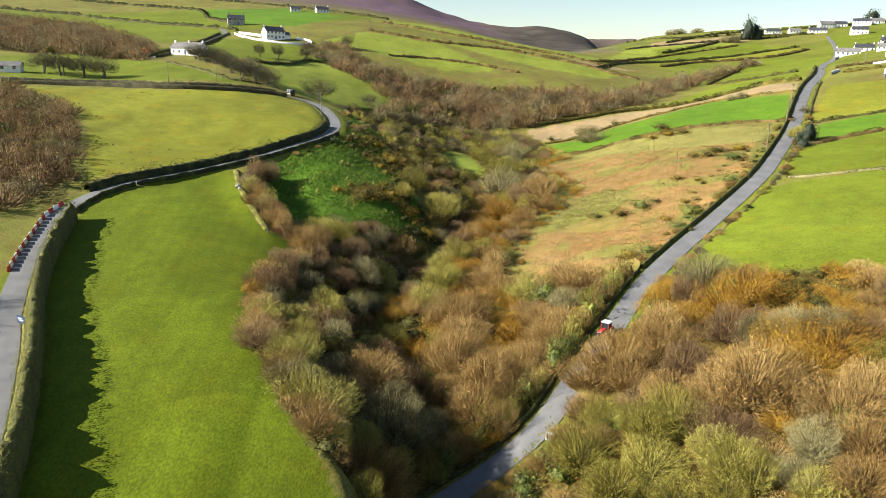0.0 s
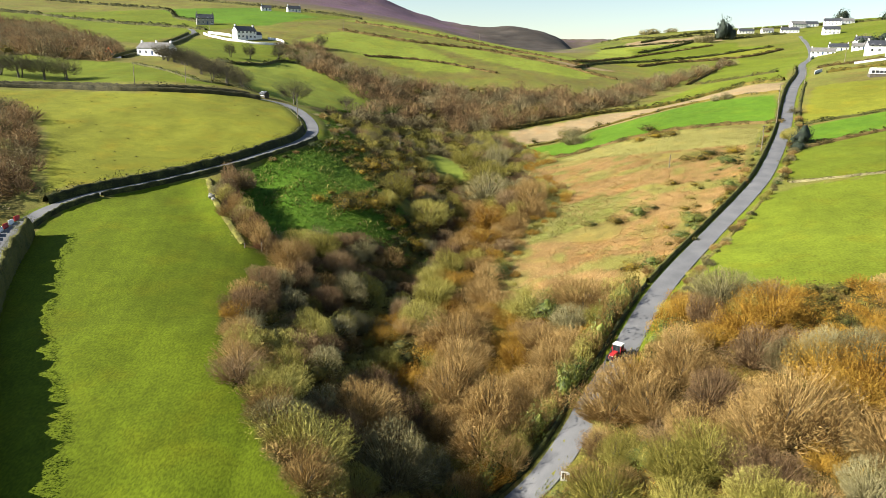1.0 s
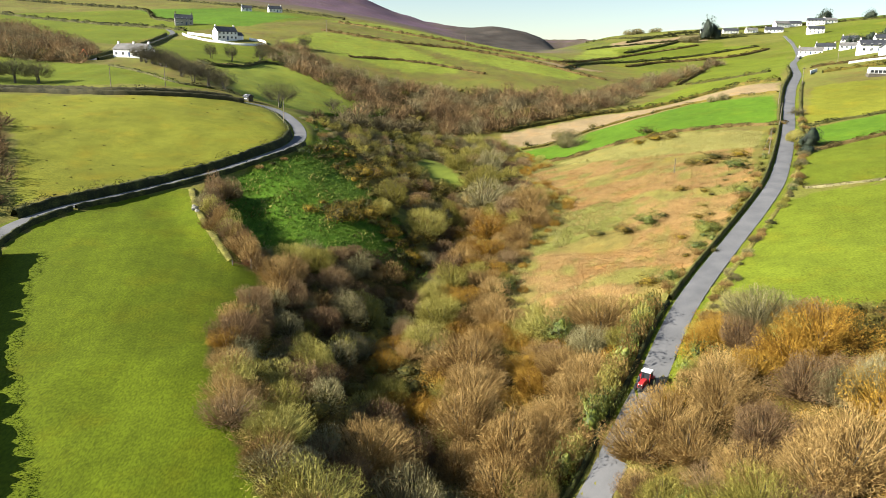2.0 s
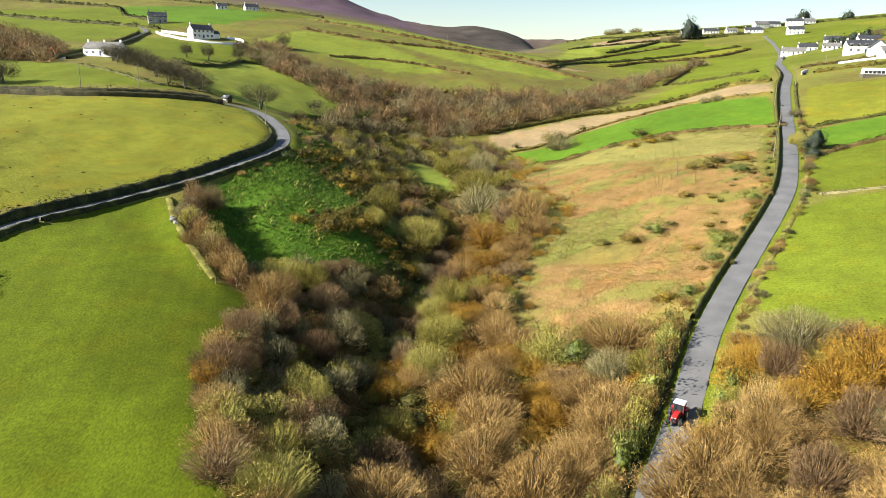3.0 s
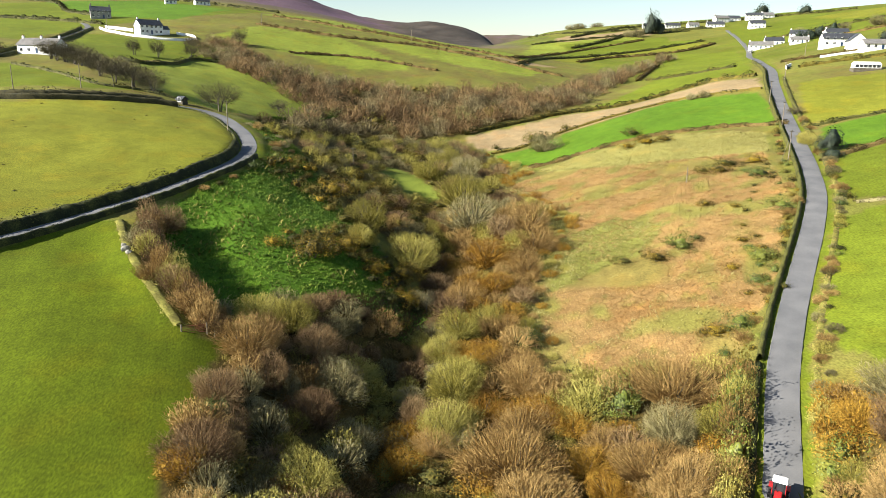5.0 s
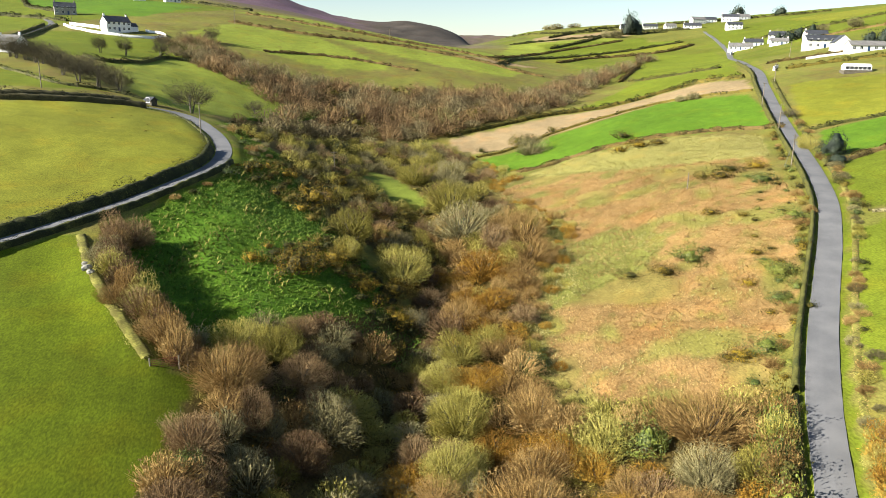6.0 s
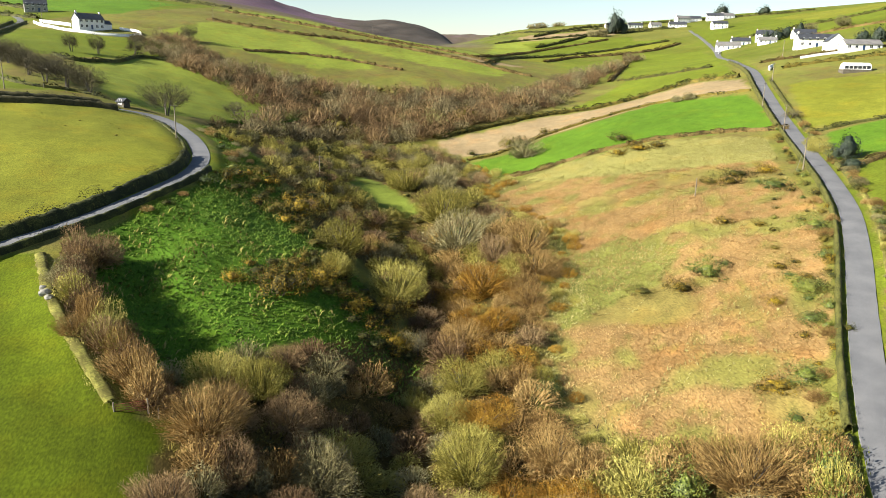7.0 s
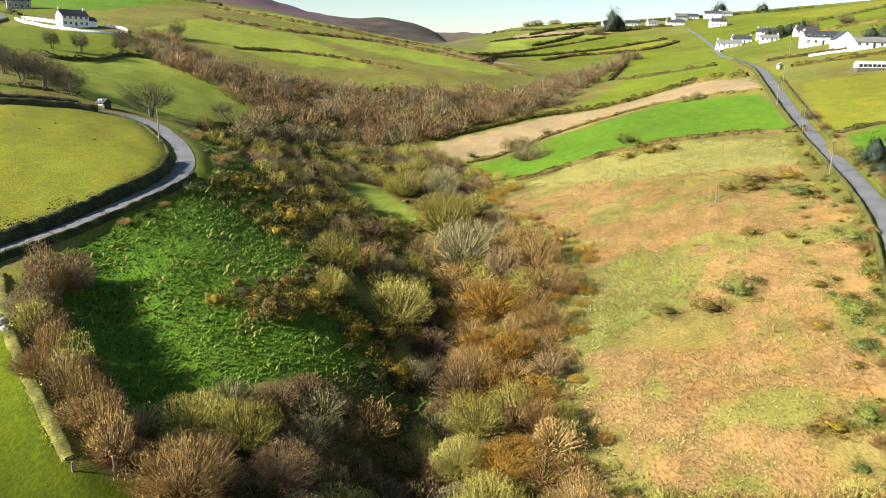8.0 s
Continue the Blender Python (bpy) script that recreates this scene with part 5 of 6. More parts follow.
LINES = [
    ([(44, 326), (60, 330), (78, 337), (100, 338), (121, 335), (147, 314)], 1.6, 1.4, 12, GORSE, "row of low bushes beside the stubble"),
    ([(38, 357), (64, 369), (92, 379), (125, 379), (157, 375), (166, 350)], 2.6, 2.4, 30, GORSE, "dark thick hedge above the stubble strip"),
    ([(48, 290), (66, 288), (86, 281), (105, 272), (123, 260)], 3.2, 1.2, 34, BRAMBLE, "band of brown bracken and gorse below the green strip"),
    ([(86, 180), (96, 177), (110, 174), (150, 167), (200, 150)], 1.2, 0.7, 16, BARE_GREY, "thin straggling hedge between two fields"),
    ([(102, 213), (118, 217), (134, 219), (200, 192)], 2.4, 1.2, 30, BRAMBLE, "brown overgrown hedge bank between fields"),
    ([(126, 253), (140, 252), (154, 250), (225, 222)], 1.6, 1.2, 20, HEDGE, "low hedge between fields"),
    ([(-106, 384), (-98, 378), (-88, 388), (-77, 424), (-60, 420), (-49, 409), (-38, 398), (-28, 390)], 2.0, 2.0, 24, HEDGE, "dark hedge above the sloping field"),
    ([(-14, 366), (-26, 344), (-40, 316)], 1.6, 1.0, 18, GREEN_TUFT, "grassy bank at the foot of the sloping field"),
    ([(-66, 301), (-78, 304), (-88, 302), (-110, 322), (-132, 343)], 1.2, 1.2, 16, HEDGE, "fence line with brambles"),
    ([(-420, 650), (-303, 616), (-212, 562), (-151, 524)], 2.6, 2.4, 24, HEDGE, "dark hedge across the sheep pasture"),
    ([(-420, 760), (-300, 720), (-240, 692), (-190, 600), (-166, 575)], 2.6, 2.4, 24, HEDGE, "dark hedge on the upper pasture"),
    ([(-300, 830), (-200, 790), (-150, 762), (-60, 700)], 3.0, 2.4, 20, HEDGE, "dark hedge below the moor"),
    ([(-66, 566), (-10, 552), (40, 556), (100, 530), (130, 512)], 3.2, 1.8, 26, BRAMBLE, "brown overgrown hedge across the spur"),
    ([(-60, 645), (-10, 612), (60, 585), (118, 552)], 3.2, 2.0, 24, BRAMBLE, "brown overgrown hedge on the hillside"),
    ([(-40, 480), (-10, 494), (20, 490), (44, 478)], 4.0, 1.2, 26, BRAMBLE, "patch of brown bracken in the pasture"),
    ([(168, 480), (220, 570), (256, 646)], 3.0, 2.2, 22, BRAMBLE, "brown hedge along the ravine edge"),
    ([(196, 420), (185, 450), (172, 478)], 2.6, 1.8, 22, GORSE, "gorse hedge across the pasture"),
    ([(172, 605), (210, 633), (246, 639), (280, 646), (322, 675)], 3.4, 2.4, 22, BRAMBLE, "brown hedge between hill fields"),
    ([(104, 530), (146, 607), (208, 651), (264, 676), (325, 701)], 3.4, 1.8, 22, HEDGE, "dark hedge along a hill field"),
    ([(111, 572), (195, 682), (238, 714), (283, 742)], 3.4, 1.7, 22, BRAMBLE, "brown hedge bank on the hill"),
    ([(179, 766), (233, 774), (297, 786), (350, 782)], 3.4, 1.8, 20, HEDGE, "dark hedge below the skyline"),
    ([(206, 881), (265, 830), (317, 832)], 3.4, 1.8, 20, HEDGE, "hedge near the top of the hill"),
    ([(200, 705), (260, 760), (300, 800), (380, 790)], 3.4, 2.6, 20, HEDGE, "dark hedge on the far hill"),
    ([(230, 800), (300, 850), (430, 850), (560, 810)], 3.4, 2.6, 20, HEDGE, "hedge along the skyline"),
    ([(186, 350), (200, 345), (240, 322), (300, 300)], 2.4, 1.8, 26, GORSE, "gorse hedge beside the cottage plots"),
    ([(200, 385), (225, 378), (262, 352)], 2.0, 1.6, 24, BRAMBLE, "brown hedge between garden plots"),
    ([(330, 530), (420, 480), (560, 560)], 3.4, 2.4, 20, BRAMBLE, "brown hedge on the village hill"),
    ([(350, 640), (470, 600), (600, 640)], 3.4, 2.2, 20, HEDGE, "hedge on the village hill"),
]
for k, (line, width, height, count, mat, label) in enumerate(LINES):
    hedge(line, width, height, mat, label, 30 + k, count, 0.10 + 0.0004 * abs(line[0][1]))

# ---- built things ----
def part(name, bm, mat, parent, label=""):
    """Link a bmesh as one mesh object under a thing or under a part."""
    me = bpy.data.meshes.new(name)
    bm.to_mesh(me)
    bm.free()
    me.materials.append(mat)
    ob = new(name, me)
    ob.parent = parent
    if label:
        ob["label"] = label
    return ob


def box(bm, x0, y0, z0, x1, y1, z1, bevel=0.0):
    v = bmesh.ops.create_cube(bm, size=1.0)["verts"]
    bmesh.ops.scale(bm, vec=(x1 - x0, y1 - y0, z1 - z0), verts=v)
    bmesh.ops.translate(bm, vec=((x0 + x1) / 2, (y0 + y1) / 2, (z0 + z1) / 2), verts=v)
    if bevel:
        bmesh.ops.bevel(bm, geom=list({e for q in v for e in q.link_edges}), offset=bevel, segments=2, affect="EDGES")
    return bm


def boxed(*args, bevel=0.0):
    return box(bmesh.new(), *args, bevel=bevel)


def cylinder(p0, p1, r0, r1, sides=10):
    bm = bmesh.new()
    p0, p1 = Vector(p0), Vector(p1)
    d = p1 - p0
    m = Matrix.Translation((p0 + p1) / 2) @ d.to_track_quat("Z", "Y").to_matrix().to_4x4()
    bmesh.ops.create_cone(bm, cap_ends=True, segments=sides, radius1=r0, radius2=r1, depth=d.length, matrix=m)
    return bm


def prism(length, pts):
    """A profile in y and z drawn out along x."""
    bm = bmesh.new()
    a = [bm.verts.new((-length / 2, y, z)) for y, z in pts]
    b = [bm.verts.new((length / 2, y, z)) for y, z in pts]
    bm.faces.new(a[::-1])
    bm.faces.new(b)
    for i in range(len(pts)):
        j = (i + 1) % len(pts)
        bm.faces.new((a[i], a[j], b[j], b[i]))
    bmesh.ops.recalc_face_normals(bm, faces=bm.faces)
    return bm


def placed(name, x, y, yaw, sink=0.0):
    ob = new(name)
    ob.matrix_world = pose(x, y, float(ground(x, y)[0]) - sink, 0, 0, yaw)
    return ob


def window_at(house, x, y, z, w, h):
    """A framed window in a wall whose outer face looks along -y."""
    bm = boxed(x - w / 2 - 0.08, y - 0.05, z - h / 2 - 0.08, x + w / 2 + 0.08, y + 0.02, z - h / 2)
    box(bm, x - w / 2 - 0.08, y - 0.05, z + h / 2, x + w / 2 + 0.08, y + 0.02, z + h / 2 + 0.08)
    box(bm, x - w / 2 - 0.08, y - 0.05, z - h / 2, x - w / 2, y + 0.02, z + h / 2)
    box(bm, x + w / 2, y - 0.05, z - h / 2, x + w / 2 + 0.08, y + 0.02, z + h / 2)
    box(bm, x - 0.03, y - 0.045, z - h / 2, x + 0.03, y + 0.02, z + h / 2)
    frame_ = part("window", bm, PAINT_WHITE, house)
    part("pane", boxed(x - w / 2, y - 0.03, z - h / 2, x + w / 2, y - 0.012, z + h / 2), GLASS, frame_)
    part("sill", boxed(x - w / 2 - 0.15, y - 0.14, z - h / 2 - 0.16, x + w / 2 + 0.15, y + 0.02, z - h / 2 - 0.08), PAINT_WHITE, frame_)


def house(x, y, yaw, length, depth, eave, ridge, wall_mat, roof_mat, label, bays=4, storeys=1, chimneys=2, door=True, wing=None, category="house", group=""):
    ob = placed("house", x, y, yaw, 0.3)
    h = depth / 2
    part("wall", prism(length, [(-h, -1.5), (h, -1.5), (h, eave), (0, ridge), (-h, eave)]), wall_mat, ob)
    t, o = 0.18, 0.35
    slope = (ridge - eave) / h
    roof = [(-h - o, eave - o * slope + 0.02), (0, ridge + 0.02), (h + o, eave - o * slope + 0.02), (h + o, eave - o * slope + t), (0, ridge + t + 0.05), (-h - o, eave - o * slope + t)]
    part("roof", prism(length + 0.5, roof), roof_mat, ob)
    for k in range(chimneys):
        cx = (-length / 2 + 0.5) if k == 0 else (length / 2 - 0.5) if k == 1 else 0.0
        stack = part("chimney", boxed(cx - 0.4, -0.35, ridge - 0.6, cx + 0.4, 0.35, ridge + 1.1), wall_mat, ob)
        for px in (-0.18, 0.18):
            part("chimney_pot", cylinder((cx + px, 0, ridge + 1.1), (cx + px, 0, ridge + 1.5), 0.12, 0.1, 8), RUSTY_RED, stack)
    for s in range(storeys):
        z = 1.5 + 0.3 + s * 2.6
        for b in range(bays):
            bx = -length / 2 + length * (b + 0.5) / bays
            if door and s == 0 and b == bays // 2:
                d = part("door", boxed(bx - 0.5, -h - 0.06, 0.3, bx + 0.5, -h + 0.02, 2.4, bevel=0.01), PAINT_BLUE, ob)
                part("door_handle", boxed(bx + 0.32, -h - 0.11, 1.28, bx + 0.42, -h - 0.06, 1.36), STEEL, d)
                continue
            window_at(ob, bx, -h, z, min(1.2, length / bays * 0.45), 1.25)
    if wing:
        wx, wl, wd, we, wr = wing
        part("extension", prism(wl, [(-wd / 2, -1.5), (wd / 2, -1.5), (wd / 2, we), (0, wr), (-wd / 2, we)]), wall_mat, ob).location.x = wx
        part("extension_roof", prism(wl + 0.3, [(-wd / 2 - 0.25, we - 0.12), (0, wr + 0.02), (wd / 2 + 0.25, we - 0.12), (wd / 2 + 0.25, we + 0.05), (0, wr + 0.2), (-wd / 2 - 0.25, we + 0.05)]), roof_mat, ob).location.x = wx
    return tagged(ob, label, category, group)


house(-117, 488, 39, 13, 7.5, 5.2, 8.0, RENDER_WHITE, SLATE, "two storey white farmhouse with slate roof and gable chimneys", 5, 2, 2, True, (8.5, 5, 5, 3.2, 5.0))
house(-134, 379, -20, 18, 7, 3.7, 6.2, RENDER_WHITE, OLD_SLATE, "long low white cottage with weathered grey roof", 5, 1, 3)
house(-163, 563, 20, 12, 7, 4.6, 7.4, STUCCO_GREY, SLATE, "grey rendered house with dark roof beside the pasture", 4, 2, 2)
house(-150, 715, 20, 9, 6, 2.8, 5.0, RENDER_WHITE, SLATE, "small white cottage with dark roof at the top pasture", 3, 1, 1)
house(-124, 712, 25, 12, 6.5, 3.0, 5.6, RENDER_WHITE, SLATE, "white cottage with slate roof at the top pasture", 4, 1, 2)
house(-182, 303, 15, 9, 5, 2.6, 4.2, RENDER_WHITE, OLD_SLATE, "small white farm shed with grey roof", 2, 1, 0, False, category="shed")
VILLAGE = [
    (306, 577, -28, 17, 8, 3.0, 5.6, 5, 1), (326, 592, -22, 14, 8, 3.2, 5.8, 4, 1), (342, 586, -40, 12, 8, 5.0, 7.8, 4, 2), (318, 548, -28, 12, 7, 2.8, 5.0, 4, 1), (336, 534, -18, 15, 7, 2.8, 5.2, 5, 1),
    (352, 826, -10, 16, 8, 3.0, 5.6, 5, 1), (372, 818, -5, 12, 7, 3.0, 5.4, 4, 1), (388, 800, -20, 18, 8, 3.0, 5.8, 5, 1), (402, 744, -15, 15, 8, 5.0, 7.6, 4, 2), (416, 840, 0, 16, 8, 5.0, 7.8, 5, 2),
    (434, 846, -10, 14, 8, 3.2, 6.0, 4, 1), (452, 834, -25, 18, 9, 5.0, 7.8, 5, 2), (470, 838, -10, 14, 8, 3.2, 6.0, 4, 1), (330, 836, -10, 14, 8, 3.0, 5.4, 4, 1),
]
for k, (x, y, yaw, length, depth, eave, ridge, bays, storeys) in enumerate(VILLAGE):
    house(x, y, yaw, length, depth, eave, ridge, RENDER_WHITE, SLATE if k % 3 else OLD_SLATE, "white rendered village house with " + ("dark slate" if k % 3 else "pale grey") + (" roof, two storeys" if storeys == 2 else " roof, single storey"), bays, storeys, 1 + k % 2, group="village houses")
house(258, 424, -15, 19, 7, 4.4, 7.0, RENDER_WHITE, SLATE, "long white house with dark slate roof above the plots", 5, 2, 1)
house(243, 391, 62, 12, 8, 4.2, 7.6, RENDER_WHITE, SLATE, "white gabled house turned end on", 3, 2, 0)
house(236, 366, -15, 16, 7, 2.8, 4.8, RENDER_WHITE, OLD_SLATE, "low white bungalow with pale roof", 5, 1, 0)
house(264, 368, -15, 10, 7, 2.8, 4.8, RENDER_WHITE, OLD_SLATE, "small white bungalow beside the larger one", 3, 1, 0)
house(-64, 294, -35, 2.6, 2.2, 1.8, 2.5, STONE, SLATE, "small grey stone hut by the road bend", 1, 1, 0, False, category="hut")


def garden_wall(line, height, label, mat=RENDER_WHITE, thick=0.3):
    p = dense(line, 1.0)
    ob = placed("garden_wall", *p[len(p) // 2], 0)
    bpy.context.view_layer.update()
    o, side, z = np.array(ob.location), sideways(p), ground(p[:, 0], p[:, 1])
    z = eased(z, 9)
    for name, half, lo, hi, m in (("wall", thick / 2, -0.6, height, mat), ("coping", thick / 2 + 0.06, height, height + 0.1, PAINT_WHITE if mat is RENDER_WHITE else STONE)):
        rows = [np.c_[p + side * (u * half), z + w] for u, w in ((-1, lo), (-1, hi), (1, hi), (1, lo))]
        V = np.stack(rows, axis=1).reshape(-1, 3) - o
        a = (np.arange(len(p) - 1)[:, None] * 4 + np.arange(4)[None, :]).ravel()
        b = (np.arange(len(p) - 1)[:, None] * 4 + (np.arange(4)[None, :] + 1) % 4).ravel()
        F = np.concatenate([np.stack([a, b, b + 4], 1), np.stack([a, b + 4, a + 4], 1)])
        part_ob = new(name, mesh_of(name, V, F, m))
        part_ob.parent = ob
    return tagged(ob, label, "wall")


garden_wall([(-146, 499), (-136, 484), (-124, 475), (-110, 471), (-97, 474), (-91, 482)], 1.3, "white rendered garden wall in front of the farmhouse")
garden_wall([(-91, 483), (-94, 490), (-104, 496)], 1.3, "white garden wall running up beside the farmhouse")
garden_wall([(-144, 503), (-134, 498), (-126, 493)], 1.6, "white yard wall beside the farmhouse gable")
garden_wall([(180, 350), (184, 357), (190, 362)], 1.3, "white rendered entrance wall beside the lane")
garden_wall([(286, 556), (292, 566), (298, 574)], 1.6, "white rendered wall below the village house")
garden_wall([(212, 374), (222, 371), (232, 369)], 1.0, "low white wall in front of the bungalow")


def glasshouse(x, y, yaw):
    ob = placed("greenhouse", x, y, yaw)
    part("base_wall", boxed(-5, -2.5, -1.0, 5, 2.5, 0.9), BARK, ob, "brown base wall")
    part("body", prism(9.4, [(-2.2, 0.9), (2.2, 0.9), (2.2, 2.4), (0, 3.3), (-2.2, 2.4)]), PAINT_WHITE, ob)
    for k in range(6):
        part("pane", boxed(-4.5 + k * 1.52, -2.23, 1.1, -3.2 + k * 1.52, -2.2, 2.2), GLASS, ob)
    return tagged(ob, "white framed greenhouse on a brown base wall", "greenhouse")


glasshouse(188, 312, -20)


def utility_pole(x, y, height, arm=True, stay=0.0, lean=0.0, label="tall weathered wooden utility pole beside the lane"):
    ob = placed("utility_pole", x, y, 20)
    part("pole", cylinder((0, 0, -0.8), (lean, 0, height), 0.15, 0.10, 8), WOOD, ob)
    if arm:
        cross = part("crossarm", boxed(lean - 0.9, -0.06, height - 0.55, lean + 0.9, 0.06, height - 0.42), WOOD, ob)
        for k in (-0.75, 0.0, 0.75):
            part("insulator", cylinder((lean + k, 0, height - 0.42), (lean + k, 0, height - 0.22), 0.05, 0.04, 6), STEEL, cross)
    if stay:
        part("stay_wire", cylinder((lean, 0, height - 0.6), (lean - stay, 0, -0.2), 0.035, 0.035, 5), STEEL, ob)
    return tagged(ob, label, "utility pole", "utility poles")


utility_pole(-45.5, 259, 8.2)
utility_pole(-11, 273, 6.5, label="short wooden pole among the gully scrub")
utility_pole(134.5, 289, 8.0)
utility_pole(118.5, 256, 8.0)
utility_pole(96.8, 219, 7.5, stay=2.6, label="wooden utility pole with a stay wire by the road")
utility_pole(-93, 292, 7.5, label="wooden utility pole beside the upper lane")
utility_pole(-110, 286, 7.0, False, label="plain wooden pole beside the upper lane")
utility_pole(70, 219, 4.0, False, label="thin wooden post standing on the bracken slope")
utility_pole(-62, 560, 8.5, label="wooden utility pole on the hillside")
utility_pole(40, 585, 8.5, label="wooden utility pole on the hillside")
utility_pole(-142, 500, 7.0, False, label="slender pole beside the farmhouse yard")
utility_pole(-175, 585, 8.0, label="wooden utility pole in the top pasture")
utility_pole(222, 400, 8.0, label="wooden utility pole below the village")
utility_pole(282, 548, 8.0, label="wooden utility pole below the village")
utility_pole(161, 322, 7.5, label="wooden utility pole along the climbing lane")


# roadside barrier of water-filled blocks
def barrier_block(mat, label):
    ob = new("barrier_block")
    bm = prism(1.75, [(-0.25, 0.0), (0.25, 0.0), (0.25, 0.22), (0.12, 0.45), (0.09, 0.95), (-0.09, 0.95), (-0.12, 0.45), (-0.25, 0.22)])
    bmesh.ops.bevel(bm, geom=list(bm.edges), offset=0.02, segments=1, affect="EDGES")
    part("shell", bm, mat, ob)
    part("coupling", cylinder((0.9, 0, 0.1), (0.9, 0, 0.85), 0.05, 0.05, 8), STEEL, ob)
    part("filler_cap", cylinder((0.2, 0, 0.95), (0.2, 0, 1.0), 0.07, 0.07, 8), BLACK, ob)
    return tagged(ob, label, "barrier", "roadside barrier row")


kinds = [barrier_block(PAINT_RED, "red plastic barrier block at the road edge"), barrier_block(PAINT_WHITE, "white plastic barrier block at the road edge")]
edge_line = offset_line(1, lambda x, y: (y > 121) & (y < 158) & (x < -70), -2.25)
edge_side = sideways(edge_line)
for k, i in enumerate(range(0, len(edge_line) - 2, 2)):
    x, y = edge_line[i]
    yaw = math.degrees(math.atan2(edge_line[i + 1][1] - y, edge_line[i + 1][0] - x))
    m = pose(x, y, float(ground(x, y)[0]) + 0.02, 0, 0, yaw)
    if k < 2:
        kinds[k].matrix_world = m
    else:
        copy_thing(kinds[k % 2], m)


def road_sign(x, y, yaw, w, h, z, face, label, bars):
    ob = placed("road_sign", x, y, yaw)
    for px in (-w * 0.3, w * 0.3):
        part("post", cylinder((px, 0, -0.4), (px, 0, z + h), 0.04, 0.04, 8), STEEL, ob)
    plate = part("plate", boxed(-w / 2, -0.09, z, w / 2, -0.045, z + h, bevel=0.008), face, ob)
    for bx, bz, bw, bh, mat in bars:
        part("marking", boxed(bx - bw / 2, -0.096, z + bz - bh / 2, bx + bw / 2, -0.091, z + bz + bh / 2), mat, plate)
    return tagged(ob, label, "road sign")


road_sign(15.8, 90.4, -10, 1.15, 1.3, 0.6, PAINT_WHITE, "white road sign with dark bars beside the lane", [(-0.3, 0.65, 0.22, 0.9, BLACK), (0.02, 0.65, 0.12, 0.9, BLACK), (0.32, 0.65, 0.2, 0.5, BLACK)])
road_sign(-58.4, 93.6, -25, 1.7, 1.1, 2.9, PAINT_BLUE, "dark blue road sign above the hedge", [(-0.2, 0.7, 0.9, 0.12, PAINT_WHITE), (-0.1, 0.4, 1.1, 0.12, PAINT_WHITE)])


def field_gate(x, y, yaw, length=3.0):
    ob = placed("field_gate", x, y, yaw)
    for px in (-length / 2 - 0.15, length / 2 + 0.15):
        part("gate_post", cylinder((px, 0, -0.4), (px, 0, 1.4), 0.1, 0.09, 8), WOOD, ob)
    leaf_ = part("gate_leaf", boxed(-length / 2, -0.03, 0.12, -length / 2 + 0.06, 0.03, 1.2), RUSTY_RED, ob, "red painted steel gate")
    for z in (0.15, 0.4, 0.65, 0.9, 1.15):
        part("bar", boxed(-length / 2, -0.02, z - 0.02, length / 2, 0.02, z + 0.03), RUSTY_RED, leaf_)
    part("brace", cylinder((-length / 2, 0, 0.15), (length / 2, 0, 1.15), 0.025, 0.025, 6), RUSTY_RED, leaf_)
    return tagged(ob, "red steel field gate between wooden posts", "gate")


field_gate(-36.2, 149.2, 8)


def fence_post(x, y, h=1.2):
    ob = placed("fence_post", x, y, 0)
    part("stake", cylinder((0, 0, -0.3), (0.03, 0.02, h), 0.07, 0.06, 7), WOOD, ob)
    return tagged(ob, "weathered wooden fence post at the field edge", "post", "fence posts")


for x, y in ((-33.6, 149.4), (-32.2, 149.6), (-30.8, 149.8), (66, 113.5), (69, 113), (72, 112.4), (75, 111.8), (78, 111), (-80, 300), (-86, 301), (-92, 305), (-98, 310), (-104, 315)):
    fence_post(x, y)


def boulder(x, y, r, seed):
    rr = np.random.RandomState(seed)
    bm = bmesh.new()
    bmesh.ops.create_icosphere(bm, subdivisions=2, radius=r)
    for v in bm.verts:
        v.co *= rr.uniform(0.8, 1.15)
        v.co.z *= 0.7
    ob = placed("boulder", x, y, 0, -0.2)
    part("stone", bm, material("pale boulder", [(0.16, 0.155, 0.13), (0.28, 0.27, 0.235)], 0.9, (1.5, 8), 0.2, 0.4) if "pale boulder" not in bpy.data.materials else bpy.data.materials["pale boulder"], ob)
    return tagged(ob, "pale rounded boulder at the field corner", "boulder", "field boulders")


for k, (x, y, r) in enumerate(((-51.3, 174.6, 0.8), (-50.4, 173.0, 0.6), (-52.0, 176.2, 0.5))):
    boulder(x, y, r, k)


def wheel(parent, x, y, r, w, rim):
    ridged = cylinder((x - w / 2, y, r), (x + w / 2, y, r), r, r, 36)
    for v in ridged.verts:      # lugs: every other pair of edges stands proud
        a = math.atan2(v.co.y - y, v.co.z - r)
        if int(round(a / math.tau * 36)) % 3 == 0:
            v.co.y, v.co.z = y + (v.co.y - y) * 1.06, r + (v.co.z - r) * 1.06
    tyre = part("wheel", ridged, BLACK, parent)
    part("rim", cylinder((x - w / 2 - 0.01, y, r), (x + w / 2 + 0.01, y, r), r * 0.55, r * 0.55, 16), rim, tyre)


